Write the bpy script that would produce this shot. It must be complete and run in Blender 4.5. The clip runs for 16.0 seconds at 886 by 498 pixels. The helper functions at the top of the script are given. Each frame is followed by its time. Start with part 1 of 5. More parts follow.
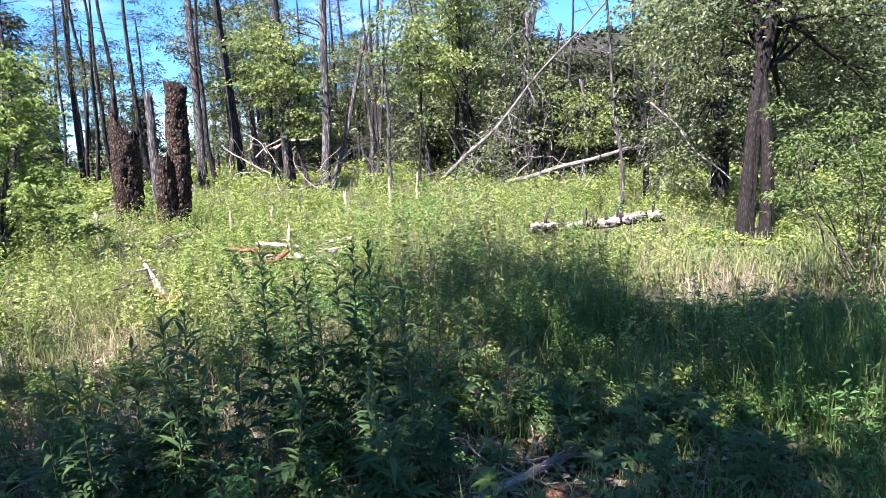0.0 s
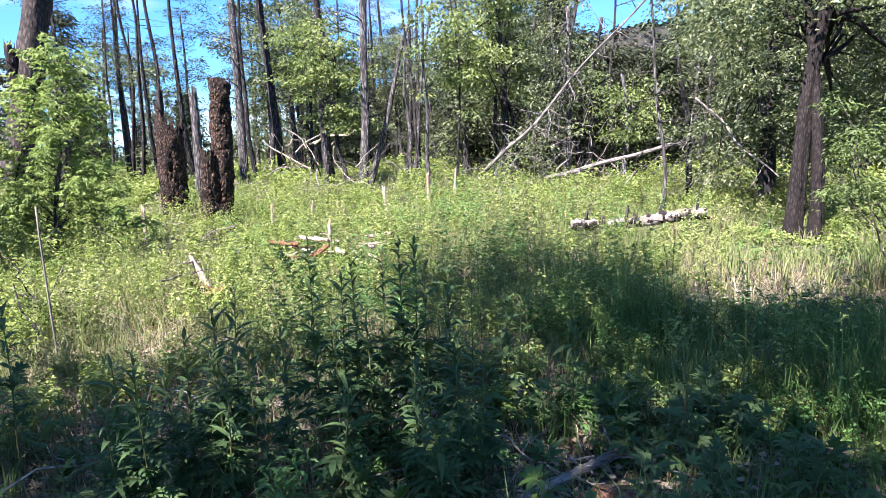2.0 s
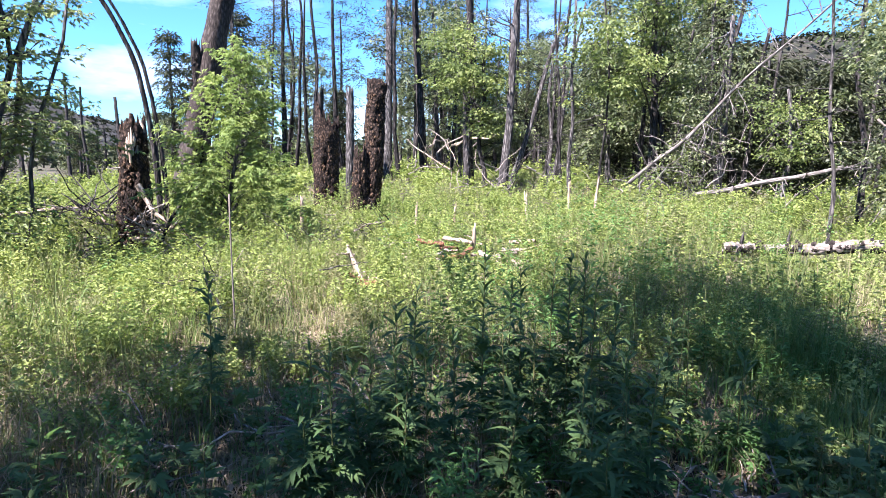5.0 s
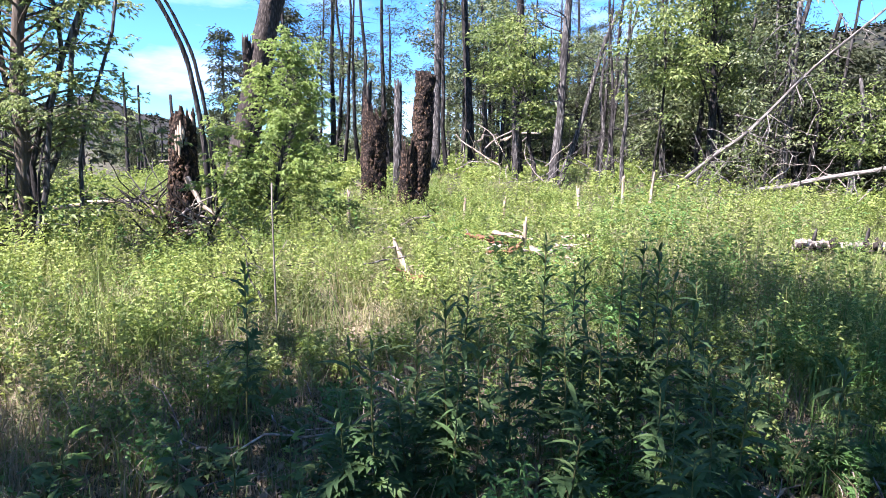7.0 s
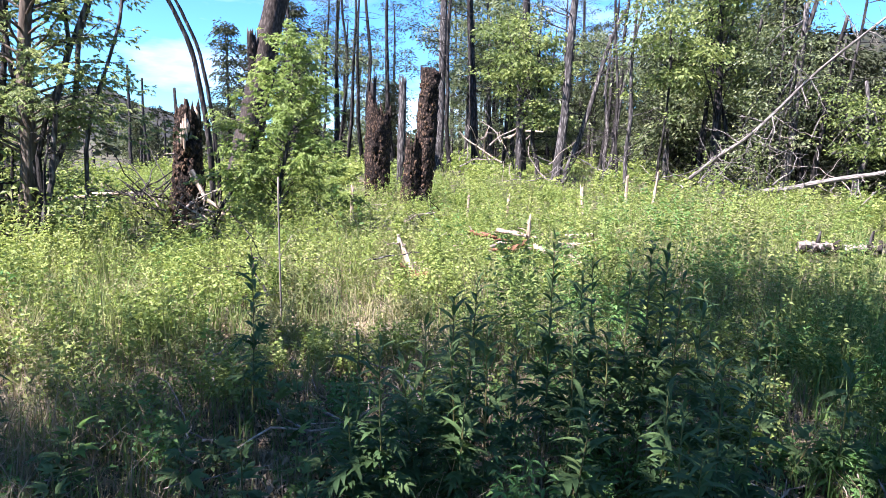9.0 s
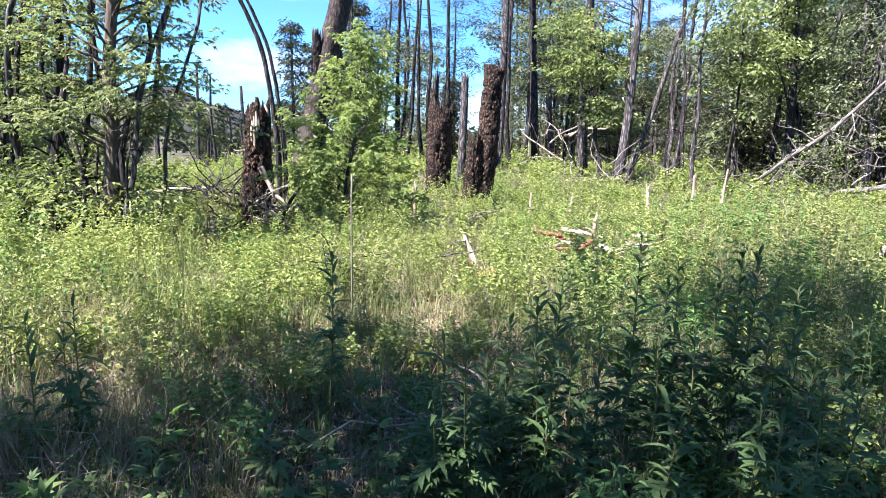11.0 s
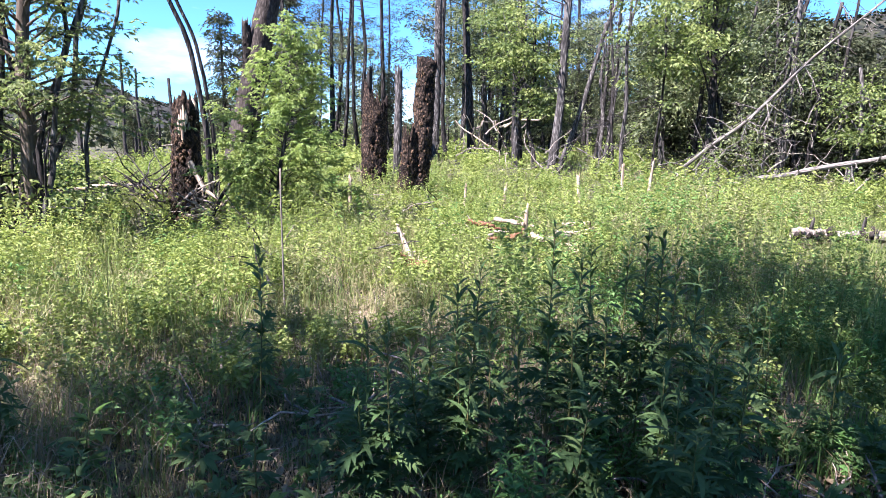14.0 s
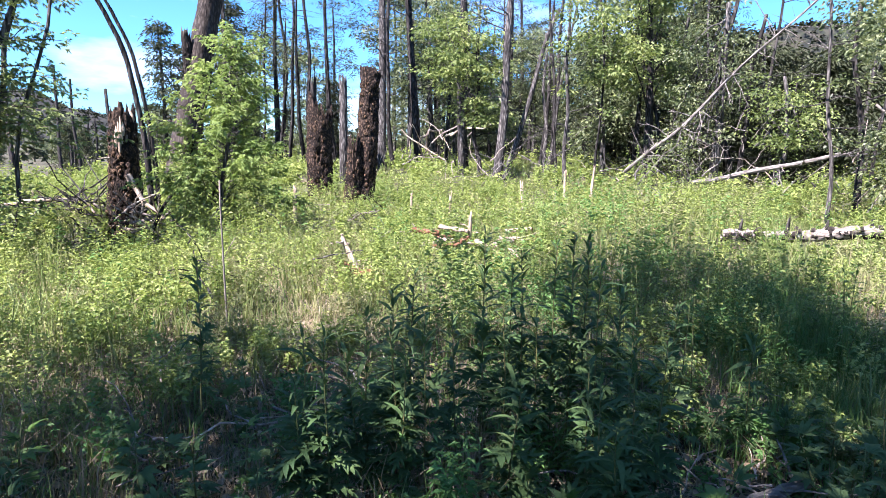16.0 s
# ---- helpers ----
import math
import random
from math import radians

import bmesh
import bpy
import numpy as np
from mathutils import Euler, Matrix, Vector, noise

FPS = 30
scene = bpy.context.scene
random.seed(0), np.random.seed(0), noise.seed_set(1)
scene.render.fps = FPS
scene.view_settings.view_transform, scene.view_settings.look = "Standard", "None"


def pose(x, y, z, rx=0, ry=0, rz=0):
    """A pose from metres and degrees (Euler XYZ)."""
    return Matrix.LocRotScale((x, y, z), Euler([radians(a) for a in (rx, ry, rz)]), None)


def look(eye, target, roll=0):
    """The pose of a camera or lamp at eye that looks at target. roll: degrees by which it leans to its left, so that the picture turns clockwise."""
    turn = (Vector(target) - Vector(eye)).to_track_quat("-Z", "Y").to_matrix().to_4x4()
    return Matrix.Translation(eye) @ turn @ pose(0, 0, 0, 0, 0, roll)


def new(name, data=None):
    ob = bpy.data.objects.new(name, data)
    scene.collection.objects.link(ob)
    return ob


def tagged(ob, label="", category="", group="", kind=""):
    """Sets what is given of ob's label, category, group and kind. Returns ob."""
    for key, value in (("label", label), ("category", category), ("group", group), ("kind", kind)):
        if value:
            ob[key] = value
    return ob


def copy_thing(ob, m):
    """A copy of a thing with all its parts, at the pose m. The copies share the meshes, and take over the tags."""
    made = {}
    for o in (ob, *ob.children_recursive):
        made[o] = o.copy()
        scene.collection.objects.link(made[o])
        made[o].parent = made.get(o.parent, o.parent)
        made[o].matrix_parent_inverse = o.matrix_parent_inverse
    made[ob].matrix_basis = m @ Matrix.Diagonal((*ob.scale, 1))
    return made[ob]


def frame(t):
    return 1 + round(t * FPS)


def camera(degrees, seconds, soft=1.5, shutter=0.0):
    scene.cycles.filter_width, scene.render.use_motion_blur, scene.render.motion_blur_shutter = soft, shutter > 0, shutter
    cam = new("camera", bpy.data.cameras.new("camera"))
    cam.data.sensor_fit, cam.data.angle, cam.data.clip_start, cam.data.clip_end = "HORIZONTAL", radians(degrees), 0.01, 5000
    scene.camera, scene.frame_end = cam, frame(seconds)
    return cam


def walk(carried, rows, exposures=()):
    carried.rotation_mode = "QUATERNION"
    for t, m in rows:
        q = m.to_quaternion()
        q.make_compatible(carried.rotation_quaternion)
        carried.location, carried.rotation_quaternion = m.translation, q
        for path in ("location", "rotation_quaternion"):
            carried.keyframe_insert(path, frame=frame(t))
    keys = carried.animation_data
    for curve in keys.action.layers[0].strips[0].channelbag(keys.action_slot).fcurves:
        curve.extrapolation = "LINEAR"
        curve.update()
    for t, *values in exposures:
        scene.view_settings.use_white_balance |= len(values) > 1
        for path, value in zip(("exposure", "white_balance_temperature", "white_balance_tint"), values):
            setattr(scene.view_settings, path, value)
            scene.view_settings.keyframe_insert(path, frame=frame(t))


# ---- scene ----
# ---------------------------------------------------------------- camera
cam = camera(68.0, 16.0, soft=0.5)
PATH = [
    (0, (0.303, -0.068, 1.608), (0.3156, 1.9089, 1.3023), -2.60),
    (0.5, (0.288, -0.062, 1.609), (0.2651, 1.9157, 1.3086), -2.17),
    (1, (0.277, -0.058, 1.607), (0.2369, 1.9190, 1.3058), -2.04),
    (1.5, (0.267, -0.056, 1.602), (0.2097, 1.9188, 1.2928), -2.17),
    (2, (0.252, -0.056, 1.609), (0.1564, 1.9168, 1.2952), -2.44),
    (2.5, (0.230, -0.059, 1.624), (0.0787, 1.9123, 1.3224), -2.94),
    (3, (0.190, -0.095, 1.642), (-0.0487, 1.8689, 1.3482), -2.46),
    (3.5, (0.160, -0.131, 1.658), (-0.1226, 1.8281, 1.3713), -2.03),
    (4, (0.127, -0.165, 1.667), (-0.2138, 1.7846, 1.3793), -1.17),
    (4.5, (0.082, -0.203, 1.674), (-0.3321, 1.7313, 1.3795), -0.22),
    (6.8, (-0.069, 0.121, 1.582), (-0.6734, 2.0043, 1.2851), 1.17),
    (7, (-0.072, 0.124, 1.581), (-0.6812, 2.0039, 1.2728), 0.60),
    (7.5, (-0.075, 0.133, 1.577), (-0.6912, 2.0114, 1.2717), 0.66),
    (8, (-0.080, 0.142, 1.572), (-0.6919, 2.0206, 1.2610), 1.49),
    (8.2, (-0.078, 0.143, 1.571), (-0.6851, 2.0227, 1.2562), 1.39),
    (10.3, (-0.170, 0.038, 1.592), (-0.8576, 1.8890, 1.2721), 1.69),
    (10.5, (-0.178, 0.042, 1.591), (-0.8999, 1.8782, 1.2636), 1.53),
    (11, (-0.211, 0.067, 1.584), (-0.9796, 1.8843, 1.2541), 1.55),
    (11.5, (-0.228, 0.079, 1.578), (-1.0293, 1.8782, 1.2312), 1.77),
    (12, (-0.238, 0.086, 1.571), (-1.0605, 1.8733, 1.2112), 1.57),
    (12.5, (-0.235, 0.090, 1.570), (-1.0505, 1.8774, 1.1980), 2.04),
    (13, (-0.208, 0.079, 1.574), (-0.9686, 1.8908, 1.2041), 2.14),
    (13.5, (-0.163, 0.048, 1.584), (-0.8651, 1.8855, 1.2230), 1.27),
    (14, (-0.105, 0.014, 1.591), (-0.7033, 1.8903, 1.2416), 1.04),
    (14.5, (-0.054, -0.024, 1.596), (-0.5727, 1.8766, 1.2502), -0.26),
    (15, (-0.035, -0.047, 1.602), (-0.5463, 1.8561, 1.2615), -0.47),
    (15.5, (-0.017, -0.055, 1.600), (-0.5150, 1.8532, 1.2654), -0.38),
    (16, (-0.007, -0.056, 1.600), (-0.4631, 1.8643, 1.2779), 0.42),
]
walk(cam, [(t, look(eye, target, roll)) for t, eye, target, roll in PATH],
     exposures=((0, 2.54, 6150, 29), (16, 2.54, 6150, 29)))

# ---------------------------------------------------------------- sky, sun
SUN_EL, SUN_AZ = radians(54), radians(218)      # azimuth clockwise from +y
TO_SUN = Vector((math.sin(SUN_AZ) * math.cos(SUN_EL), math.cos(SUN_AZ) * math.cos(SUN_EL), math.sin(SUN_EL)))

world = bpy.data.worlds.new("sky")
scene.world = world
world.use_nodes = True
wn, wl = world.node_tree.nodes, world.node_tree.links
wn.clear()
w_out = wn.new("ShaderNodeOutputWorld")
w_bg = wn.new("ShaderNodeBackground")
w_sky = wn.new("ShaderNodeTexSky")
w_sky.sky_type = "NISHITA"
w_sky.sun_disc = False
w_sky.sun_elevation, w_sky.sun_rotation = SUN_EL, SUN_AZ
w_sky.altitude, w_sky.dust_density, w_sky.ozone_density = 1500, 0.6, 2.0
w_bg.inputs["Strength"].default_value = 0.049
# fair-weather clouds, thicker towards the horizon; unseen ones overhead added as neutral fill
w_co = wn.new("ShaderNodeTexCoord")
w_map = wn.new("ShaderNodeMapping")
w_map.inputs["Scale"].default_value = (1.0, 1.0, 3.4)
w_noise = wn.new("ShaderNodeTexNoise")
w_noise.inputs["Scale"].default_value = 3.1
w_noise.inputs["Detail"].default_value = 7
w_noise.inputs["Roughness"].default_value = 0.55
w_ramp = wn.new("ShaderNodeValToRGB")
w_ramp.color_ramp.elements[0].position, w_ramp.color_ramp.elements[1].position = 0.52, 0.72
w_sep = wn.new("ShaderNodeSeparateXYZ")
w_low = wn.new("ShaderNodeMapRange")
w_low.inputs["From Min"].default_value, w_low.inputs["From Max"].default_value = 0.02, 0.22
w_low.inputs["To Min"].default_value, w_low.inputs["To Max"].default_value = 0.42, 0.3
w_mul = wn.new("ShaderNodeMath")
w_mul.operation = "MULTIPLY"
w_mix = wn.new("ShaderNodeMixRGB")
w_mix.inputs["Color2"].default_value = (12.0, 12.2, 12.3, 1)
w_tint = wn.new("ShaderNodeMixRGB")
w_tint.blend_type = "MULTIPLY"
w_tint.inputs["Fac"].default_value = 1
w_tint.inputs["Color2"].default_value = (0.44, 0.92, 1.25, 1)
wl.new(w_co.outputs["Generated"], w_map.inputs["Vector"])
wl.new(w_map.outputs["Vector"], w_noise.inputs["Vector"])
wl.new(w_noise.outputs["Fac"], w_ramp.inputs["Fac"])
wl.new(w_co.outputs["Generated"], w_sep.inputs["Vector"])
wl.new(w_sep.outputs["Z"], w_low.inputs["Value"])
wl.new(w_ramp.outputs["Color"], w_mul.inputs[0])
wl.new(w_low.outputs["Result"], w_mul.inputs[1])
wl.new(w_mul.outputs["Value"], w_mix.inputs["Fac"])
wl.new(w_sky.outputs["Color"], w_tint.inputs["Color1"])
wl.new(w_tint.outputs["Color"], w_mix.inputs["Color1"])
wl.new(w_mix.outputs["Color"], w_bg.inputs["Color"])
wl.new(w_bg.outputs["Background"], w_out.inputs["Surface"])

sun = new("sun", bpy.data.lights.new("sun", "SUN"))
sun.data.energy, sun.data.angle, sun.data.color = 5.0, radians(0.53), (1.0, 0.95, 0.86)
sun.matrix_world = look((0, 0, 30), Vector((0, 0, 30)) - TO_SUN)


# ---------------------------------------------------------------- materials
def material(name, rough=0.8):
    m = bpy.data.materials.new(name)
    m.use_nodes = True
    return m, m.node_tree.nodes, m.node_tree.links, m.node_tree.nodes["Principled BSDF"]


def ramp(nodes, *stops):
    r = nodes.new("ShaderNodeValToRGB")
    while len(r.color_ramp.elements) < len(stops):
        r.color_ramp.elements.new(0.5)
    for e, (at, col) in zip(r.color_ramp.elements, stops):
        e.position, e.color = at, (*col, 1)
    return r


def leaf_material(name, cols, glow=0.4, rough=0.5, patch=0.5, per="island", gloss=0.14, clump=2.6):
    """Leaves: each takes its own shade of green, drifting from patch to patch; light shines through."""
    m, n, l, bsdf = material(name)
    if per == "island":
        rnd = n.new("ShaderNodeNewGeometry").outputs["Random Per Island"]
    else:
        rnd = n.new("ShaderNodeObjectInfo").outputs["Random"]
    big = n.new("ShaderNodeTexNoise")
    big.inputs["Scale"].default_value = patch
    big.inputs["Detail"].default_value = 3
    mix = n.new("ShaderNodeMath")
    mix.operation = "MULTIPLY_ADD"
    mix.inputs[1].default_value = 0.42
    tuft = n.new("ShaderNodeTexNoise")
    tuft.inputs["Scale"].default_value = clump
    tuft.inputs["Detail"].default_value = 1
    both = n.new("ShaderNodeMath")
    sub = n.new("ShaderNodeMath")
    sub.operation = "MULTIPLY_ADD"
    sub.inputs[1].default_value, sub.inputs[2].default_value = 1.05, -0.66
    geo = n.new("ShaderNodeNewGeometry")
    l.new(geo.outputs["Position"], big.inputs["Vector"])
    l.new(geo.outputs["Position"], tuft.inputs["Vector"])
    l.new(big.outputs["Fac"], both.inputs[0])
    l.new(tuft.outputs["Fac"], both.inputs[1])
    l.new(both.outputs[0], sub.inputs[0])
    l.new(rnd, mix.inputs[0])
    l.new(sub.outputs[0], mix.inputs[2])
    r = ramp(n, *[(i / (len(cols) - 1), c) for i, c in enumerate(cols)])
    l.new(mix.outputs[0], r.inputs["Fac"])
    fine = n.new("ShaderNodeTexNoise")
    fine.inputs["Scale"].default_value = 60
    mul = n.new("ShaderNodeMixRGB")
    mul.blend_type = "MULTIPLY"
    mul.inputs["Fac"].default_value = 0.35
    l.new(geo.outputs["Position"], fine.inputs["Vector"])
    l.new(r.outputs["Color"], mul.inputs["Color1"])
    l.new(fine.outputs["Fac"], mul.inputs["Color2"])
    l.new(mul.outputs["Color"], bsdf.inputs["Base Color"])
    bsdf.inputs["Roughness"].default_value = rough
    bsdf.inputs["Specular IOR Level"].default_value = gloss
    tr = n.new("ShaderNodeBsdfTranslucent")
    warm = n.new("ShaderNodeMixRGB")
    warm.blend_type = "MULTIPLY"
    warm.inputs["Fac"].default_value = 1
    warm.inputs["Color2"].default_value = (1.12, 1.15, 0.80, 1)
    l.new(mul.outputs["Color"], warm.inputs["Color1"])
    l.new(warm.outputs["Color"], tr.inputs["Color"])
    add = n.new("ShaderNodeMixShader")
    add.inputs["Fac"].default_value = glow
    l.new(bsdf.outputs[0], add.inputs[1])
    l.new(tr.outputs[0], add.inputs[2])
    l.new(add.outputs[0], n["Material Output"].inputs["Surface"])
    return m


def bark_material(name, cols, scale=9.0, stretch=0.22, depth=0.05, rough=0.9, moss=0.0):
    """Furrowed bark or weathered wood, drawn out along the trunk."""
    m, n, l, bsdf = material(name)
    co = n.new("ShaderNodeTexCoord")
    mp = n.new("ShaderNodeMapping")
    mp.inputs["Scale"].default_value = (1, 1, stretch)
    l.new(co.outputs["Object"], mp.inputs["Vector"])
    a = n.new("ShaderNodeTexNoise")
    a.inputs["Scale"].default_value, a.inputs["Detail"].default_value = scale * 2.2, 8
    a.inputs["Roughness"].default_value = 0.65
    v = n.new("ShaderNodeTexVoronoi")
    v.feature = "DISTANCE_TO_EDGE"
    v.inputs["Scale"].default_value = scale * 1.7
    b = n.new("ShaderNodeTexNoise")
    b.inputs["Scale"].default_value, b.inputs["Detail"].default_value = 1.7, 3
    for t in (a, v):
        l.new(mp.outputs["Vector"], t.inputs["Vector"])
    l.new(co.outputs["Object"], b.inputs["Vector"])
    s = n.new("ShaderNodeMath")
    s.operation = "MULTIPLY_ADD"
    s.inputs[1].default_value = 0.9
    l.new(v.outputs["Distance"], s.inputs[0])
    l.new(a.outputs["Fac"], s.inputs[2])
    h = n.new("ShaderNodeMath")
    h.operation = "MULTIPLY_ADD"
    h.inputs[1].default_value = 0.5
    l.new(b.outputs["Fac"], h.inputs[0])
    l.new(s.outputs[0], h.inputs[2])
    r = ramp(n, *[(0.55 + 0.62 * i / (len(cols) - 1) if len(cols) > 1 else 0.5, c) for i, c in enumerate(cols)])
    l.new(h.outputs[0], r.inputs["Fac"])
    l.new(r.outputs["Color"], bsdf.inputs["Base Color"])
    bsdf.inputs["Roughness"].default_value = rough
    bsdf.inputs["Specular IOR Level"].default_value = 0.2
    bump = n.new("ShaderNodeBump")
    bump.inputs["Distance"].default_value = depth
    bump.inputs["Strength"].default_value = 0.9
    l.new(s.outputs[0], bump.inputs["Height"])
    l.new(bump.outputs["Normal"], bsdf.inputs["Normal"])
    return m


def soil_material():
    m, n, l, bsdf = material("soil")
    geo = n.new("ShaderNodeNewGeometry")
    a = n.new("ShaderNodeTexNoise")
    a.inputs["Scale"].default_value, a.inputs["Detail"].default_value = 0.7, 6
    b = n.new("ShaderNodeTexNoise")
    b.inputs["Scale"].default_value, b.inputs["Detail"].default_value = 28, 8
    for t in (a, b):
        l.new(geo.outputs["Position"], t.inputs["Vector"])
    s = n.new("ShaderNodeMath")
    s.operation = "MULTIPLY_ADD"
    s.inputs[1].default_value = 0.6
    l.new(b.outputs["Fac"], s.inputs[0])
    l.new(a.outputs["Fac"], s.inputs[2])
    r = ramp(n, (0.45, (0.016, 0.012, 0.008)), (0.7, (0.036, 0.028, 0.017)), (0.9, (0.04, 0.05, 0.02)), (1.0, (0.13, 0.10, 0.06)))
    l.new(s.outputs[0], r.inputs["Fac"])
    l.new(r.outputs["Color"], bsdf.inputs["Base Color"])
    bsdf.inputs["Roughness"].default_value = 0.95
    bump = n.new("ShaderNodeBump")
    bump.inputs["Distance"].default_value = 0.05
    l.new(b.outputs["Fac"], bump.inputs["Height"])
    l.new(bump.outputs["Normal"], bsdf.inputs["Normal"])
    return m


def hill_material(name, haze, tone):
    m, n, l, bsdf = material(name)
    geo = n.new("ShaderNodeNewGeometry")
    a = n.new("ShaderNodeTexVoronoi")
    a.inputs["Scale"].default_value = 0.22
    b = n.new("ShaderNodeTexNoise")
    b.inputs["Scale"].default_value, b.inputs["Detail"].default_value = 0.03, 8
    for t in (a, b):
        l.new(geo.outputs["Position"], t.inputs["Vector"])
    s = n.new("ShaderNodeMath")
    s.operation = "MULTIPLY_ADD"
    s.inputs[1].default_value = 0.8
    l.new(a.outputs["Distance"], s.inputs[0])
    l.new(b.outputs["Fac"], s.inputs[2])
    # distance haze is blended into the hill's own colours, then all scaled by tone
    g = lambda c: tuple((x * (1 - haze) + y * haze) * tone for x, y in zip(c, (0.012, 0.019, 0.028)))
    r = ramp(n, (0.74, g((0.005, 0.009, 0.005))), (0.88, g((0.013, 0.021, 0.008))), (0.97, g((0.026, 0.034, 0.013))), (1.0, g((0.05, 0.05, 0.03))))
    l.new(s.outputs[0], r.inputs["Fac"])
    l.new(r.outputs["Color"], bsdf.inputs["Base Color"])
    bsdf.inputs["Roughness"].default_value = 1.0
    return m


SOIL = soil_material()
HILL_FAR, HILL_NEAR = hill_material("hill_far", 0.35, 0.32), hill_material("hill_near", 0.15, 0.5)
HERB = leaf_material("herb_leaf", [(0.046, 0.076, 0.020), (0.130, 0.195, 0.050), (0.235, 0.305, 0.082), (0.34, 0.395, 0.135)], 0.32, 0.5, 0.7, "island", 0.2)
DULL = leaf_material("dull_herb_leaf", [(0.06, 0.08, 0.036), (0.12, 0.15, 0.066), (0.20, 0.225, 0.105), (0.30, 0.28, 0.155)], 0.28, 0.6)
LUSH = leaf_material("lush_leaf", [(0.046, 0.115, 0.034), (0.098, 0.215, 0.06), (0.17, 0.31, 0.10)], 0.3)
GRASS = leaf_material("grass_blade", [(0.052, 0.10, 0.03), (0.115, 0.175, 0.054), (0.20, 0.24, 0.09), (0.34, 0.32, 0.18)], 0.28)
GREENGRASS = leaf_material("green_blade", [(0.040, 0.095, 0.026), (0.082, 0.165, 0.045), (0.14, 0.23, 0.07), (0.24, 0.28, 0.12)], 0.32)
STRAW = leaf_material("dry_straw", [(0.12, 0.09, 0.055), (0.25, 0.20, 0.13), (0.42, 0.36, 0.26)], 0.2, 0.7)
WEED = leaf_material("weed_leaf", [(0.036, 0.080, 0.034), (0.066, 0.122, 0.046), (0.115, 0.175, 0.066)], 0.3, 0.6, 0.8, "object", 0.1)
WEED_LIGHT = leaf_material("broad_leaf", [(0.06, 0.125, 0.03), (0.10, 0.185, 0.042), (0.155, 0.235, 0.06)], 0.35, 0.45, 0.8, "object")
WEED_STEM = leaf_material("weed_stem", [(0.06, 0.09, 0.03), (0.11, 0.13, 0.045), (0.16, 0.13, 0.06)], 0.05, 0.6)
BRIGHT = leaf_material("sapling_leaf", [(0.095, 0.16, 0.045), (0.195, 0.285, 0.087), (0.33, 0.41, 0.155)], 0.42)
PALELEAF = leaf_material("airy_leaf", [(0.10, 0.15, 0.06), (0.20, 0.26, 0.11), (0.33, 0.38, 0.19)], 0.42)
MAPLE = leaf_material("maple_leaf", [(0.034, 0.062, 0.024), (0.085, 0.13, 0.044), (0.18, 0.24, 0.082), (0.32, 0.37, 0.15)], 0.38, 0.5, 0.5, "island", 0.2)
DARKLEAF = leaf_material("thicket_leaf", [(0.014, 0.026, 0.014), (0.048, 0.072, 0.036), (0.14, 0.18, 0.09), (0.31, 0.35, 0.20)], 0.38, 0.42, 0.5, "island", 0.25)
WILLOW = leaf_material("willow_leaf", [(0.06, 0.10, 0.034), (0.115, 0.175, 0.058), (0.18, 0.24, 0.09)], 0.4)
NEEDLE = leaf_material("needles", [(0.022, 0.032, 0.018), (0.044, 0.058, 0.032), (0.082, 0.098, 0.054)], 0.2, 0.6)
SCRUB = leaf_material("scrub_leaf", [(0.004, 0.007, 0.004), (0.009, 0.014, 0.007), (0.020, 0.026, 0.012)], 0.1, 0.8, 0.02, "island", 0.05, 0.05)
BARK_GREY = bark_material("grey_bark", [(0.010, 0.0098, 0.0095), (0.030, 0.029, 0.028), (0.072, 0.069, 0.066), (0.135, 0.129, 0.123)], 10, 0.2, 0.03)
# partial foliage shade on the twin trunks is put into these low colours
BARK_TWIN = bark_material("brown_grey_bark", [(0.006, 0.005, 0.004), (0.011, 0.009, 0.008), (0.019, 0.016, 0.014), (0.030, 0.026, 0.023)], 16, 0.3, 0.02)
BARK_TAN = bark_material("tan_bark", [(0.04, 0.032, 0.025), (0.085, 0.07, 0.055), (0.14, 0.118, 0.095)], 10, 0.2, 0.02)
BARK_DARK = bark_material("dark_bark", [(0.005, 0.0048, 0.0047), (0.014, 0.0132, 0.0127), (0.032, 0.0300, 0.0285), (0.06, 0.056, 0.053)], 8, 0.2, 0.05)
BARK_BROWN = bark_material("brown_bark", [(0.006, 0.005, 0.004), (0.016, 0.013, 0.011), (0.036, 0.031, 0.027), (0.064, 0.055, 0.048)], 7, 0.22, 0.05)
CHAR = bark_material("charred_bark", [(0.005, 0.004, 0.003), (0.014, 0.010, 0.008), (0.038, 0.026, 0.019), (0.09, 0.061, 0.044)], 11, 0.5, 0.09)
SCALE = bark_material("scaly_charred_bark", [(0.010, 0.007, 0.005), (0.040, 0.025, 0.016), (0.11, 0.07, 0.042), (0.21, 0.14, 0.085)], 18, 0.7, 0.03)
PALEWOOD = bark_material("weathered_wood", [(0.09, 0.06, 0.04), (0.24, 0.19, 0.14), (0.38, 0.32, 0.25), (0.46, 0.40, 0.33)], 12, 0.08, 0.015)
GREYWOOD = bark_material("silvered_wood", [(0.07, 0.06, 0.05), (0.17, 0.15, 0.13), (0.28, 0.25, 0.22)], 14, 0.08, 0.012)
PINEBARK = bark_material("pine_bark", [(0.009, 0.007, 0.006), (0.022, 0.018, 0.015), (0.042, 0.035, 0.030), (0.066, 0.056, 0.048)], 6, 0.35, 0.04)
DEADWOOD = bark_material("dull_dead_wood", [(0.035, 0.032, 0.029), (0.11, 0.102, 0.093), (0.23, 0.215, 0.198)], 14, 0.08, 0.012)
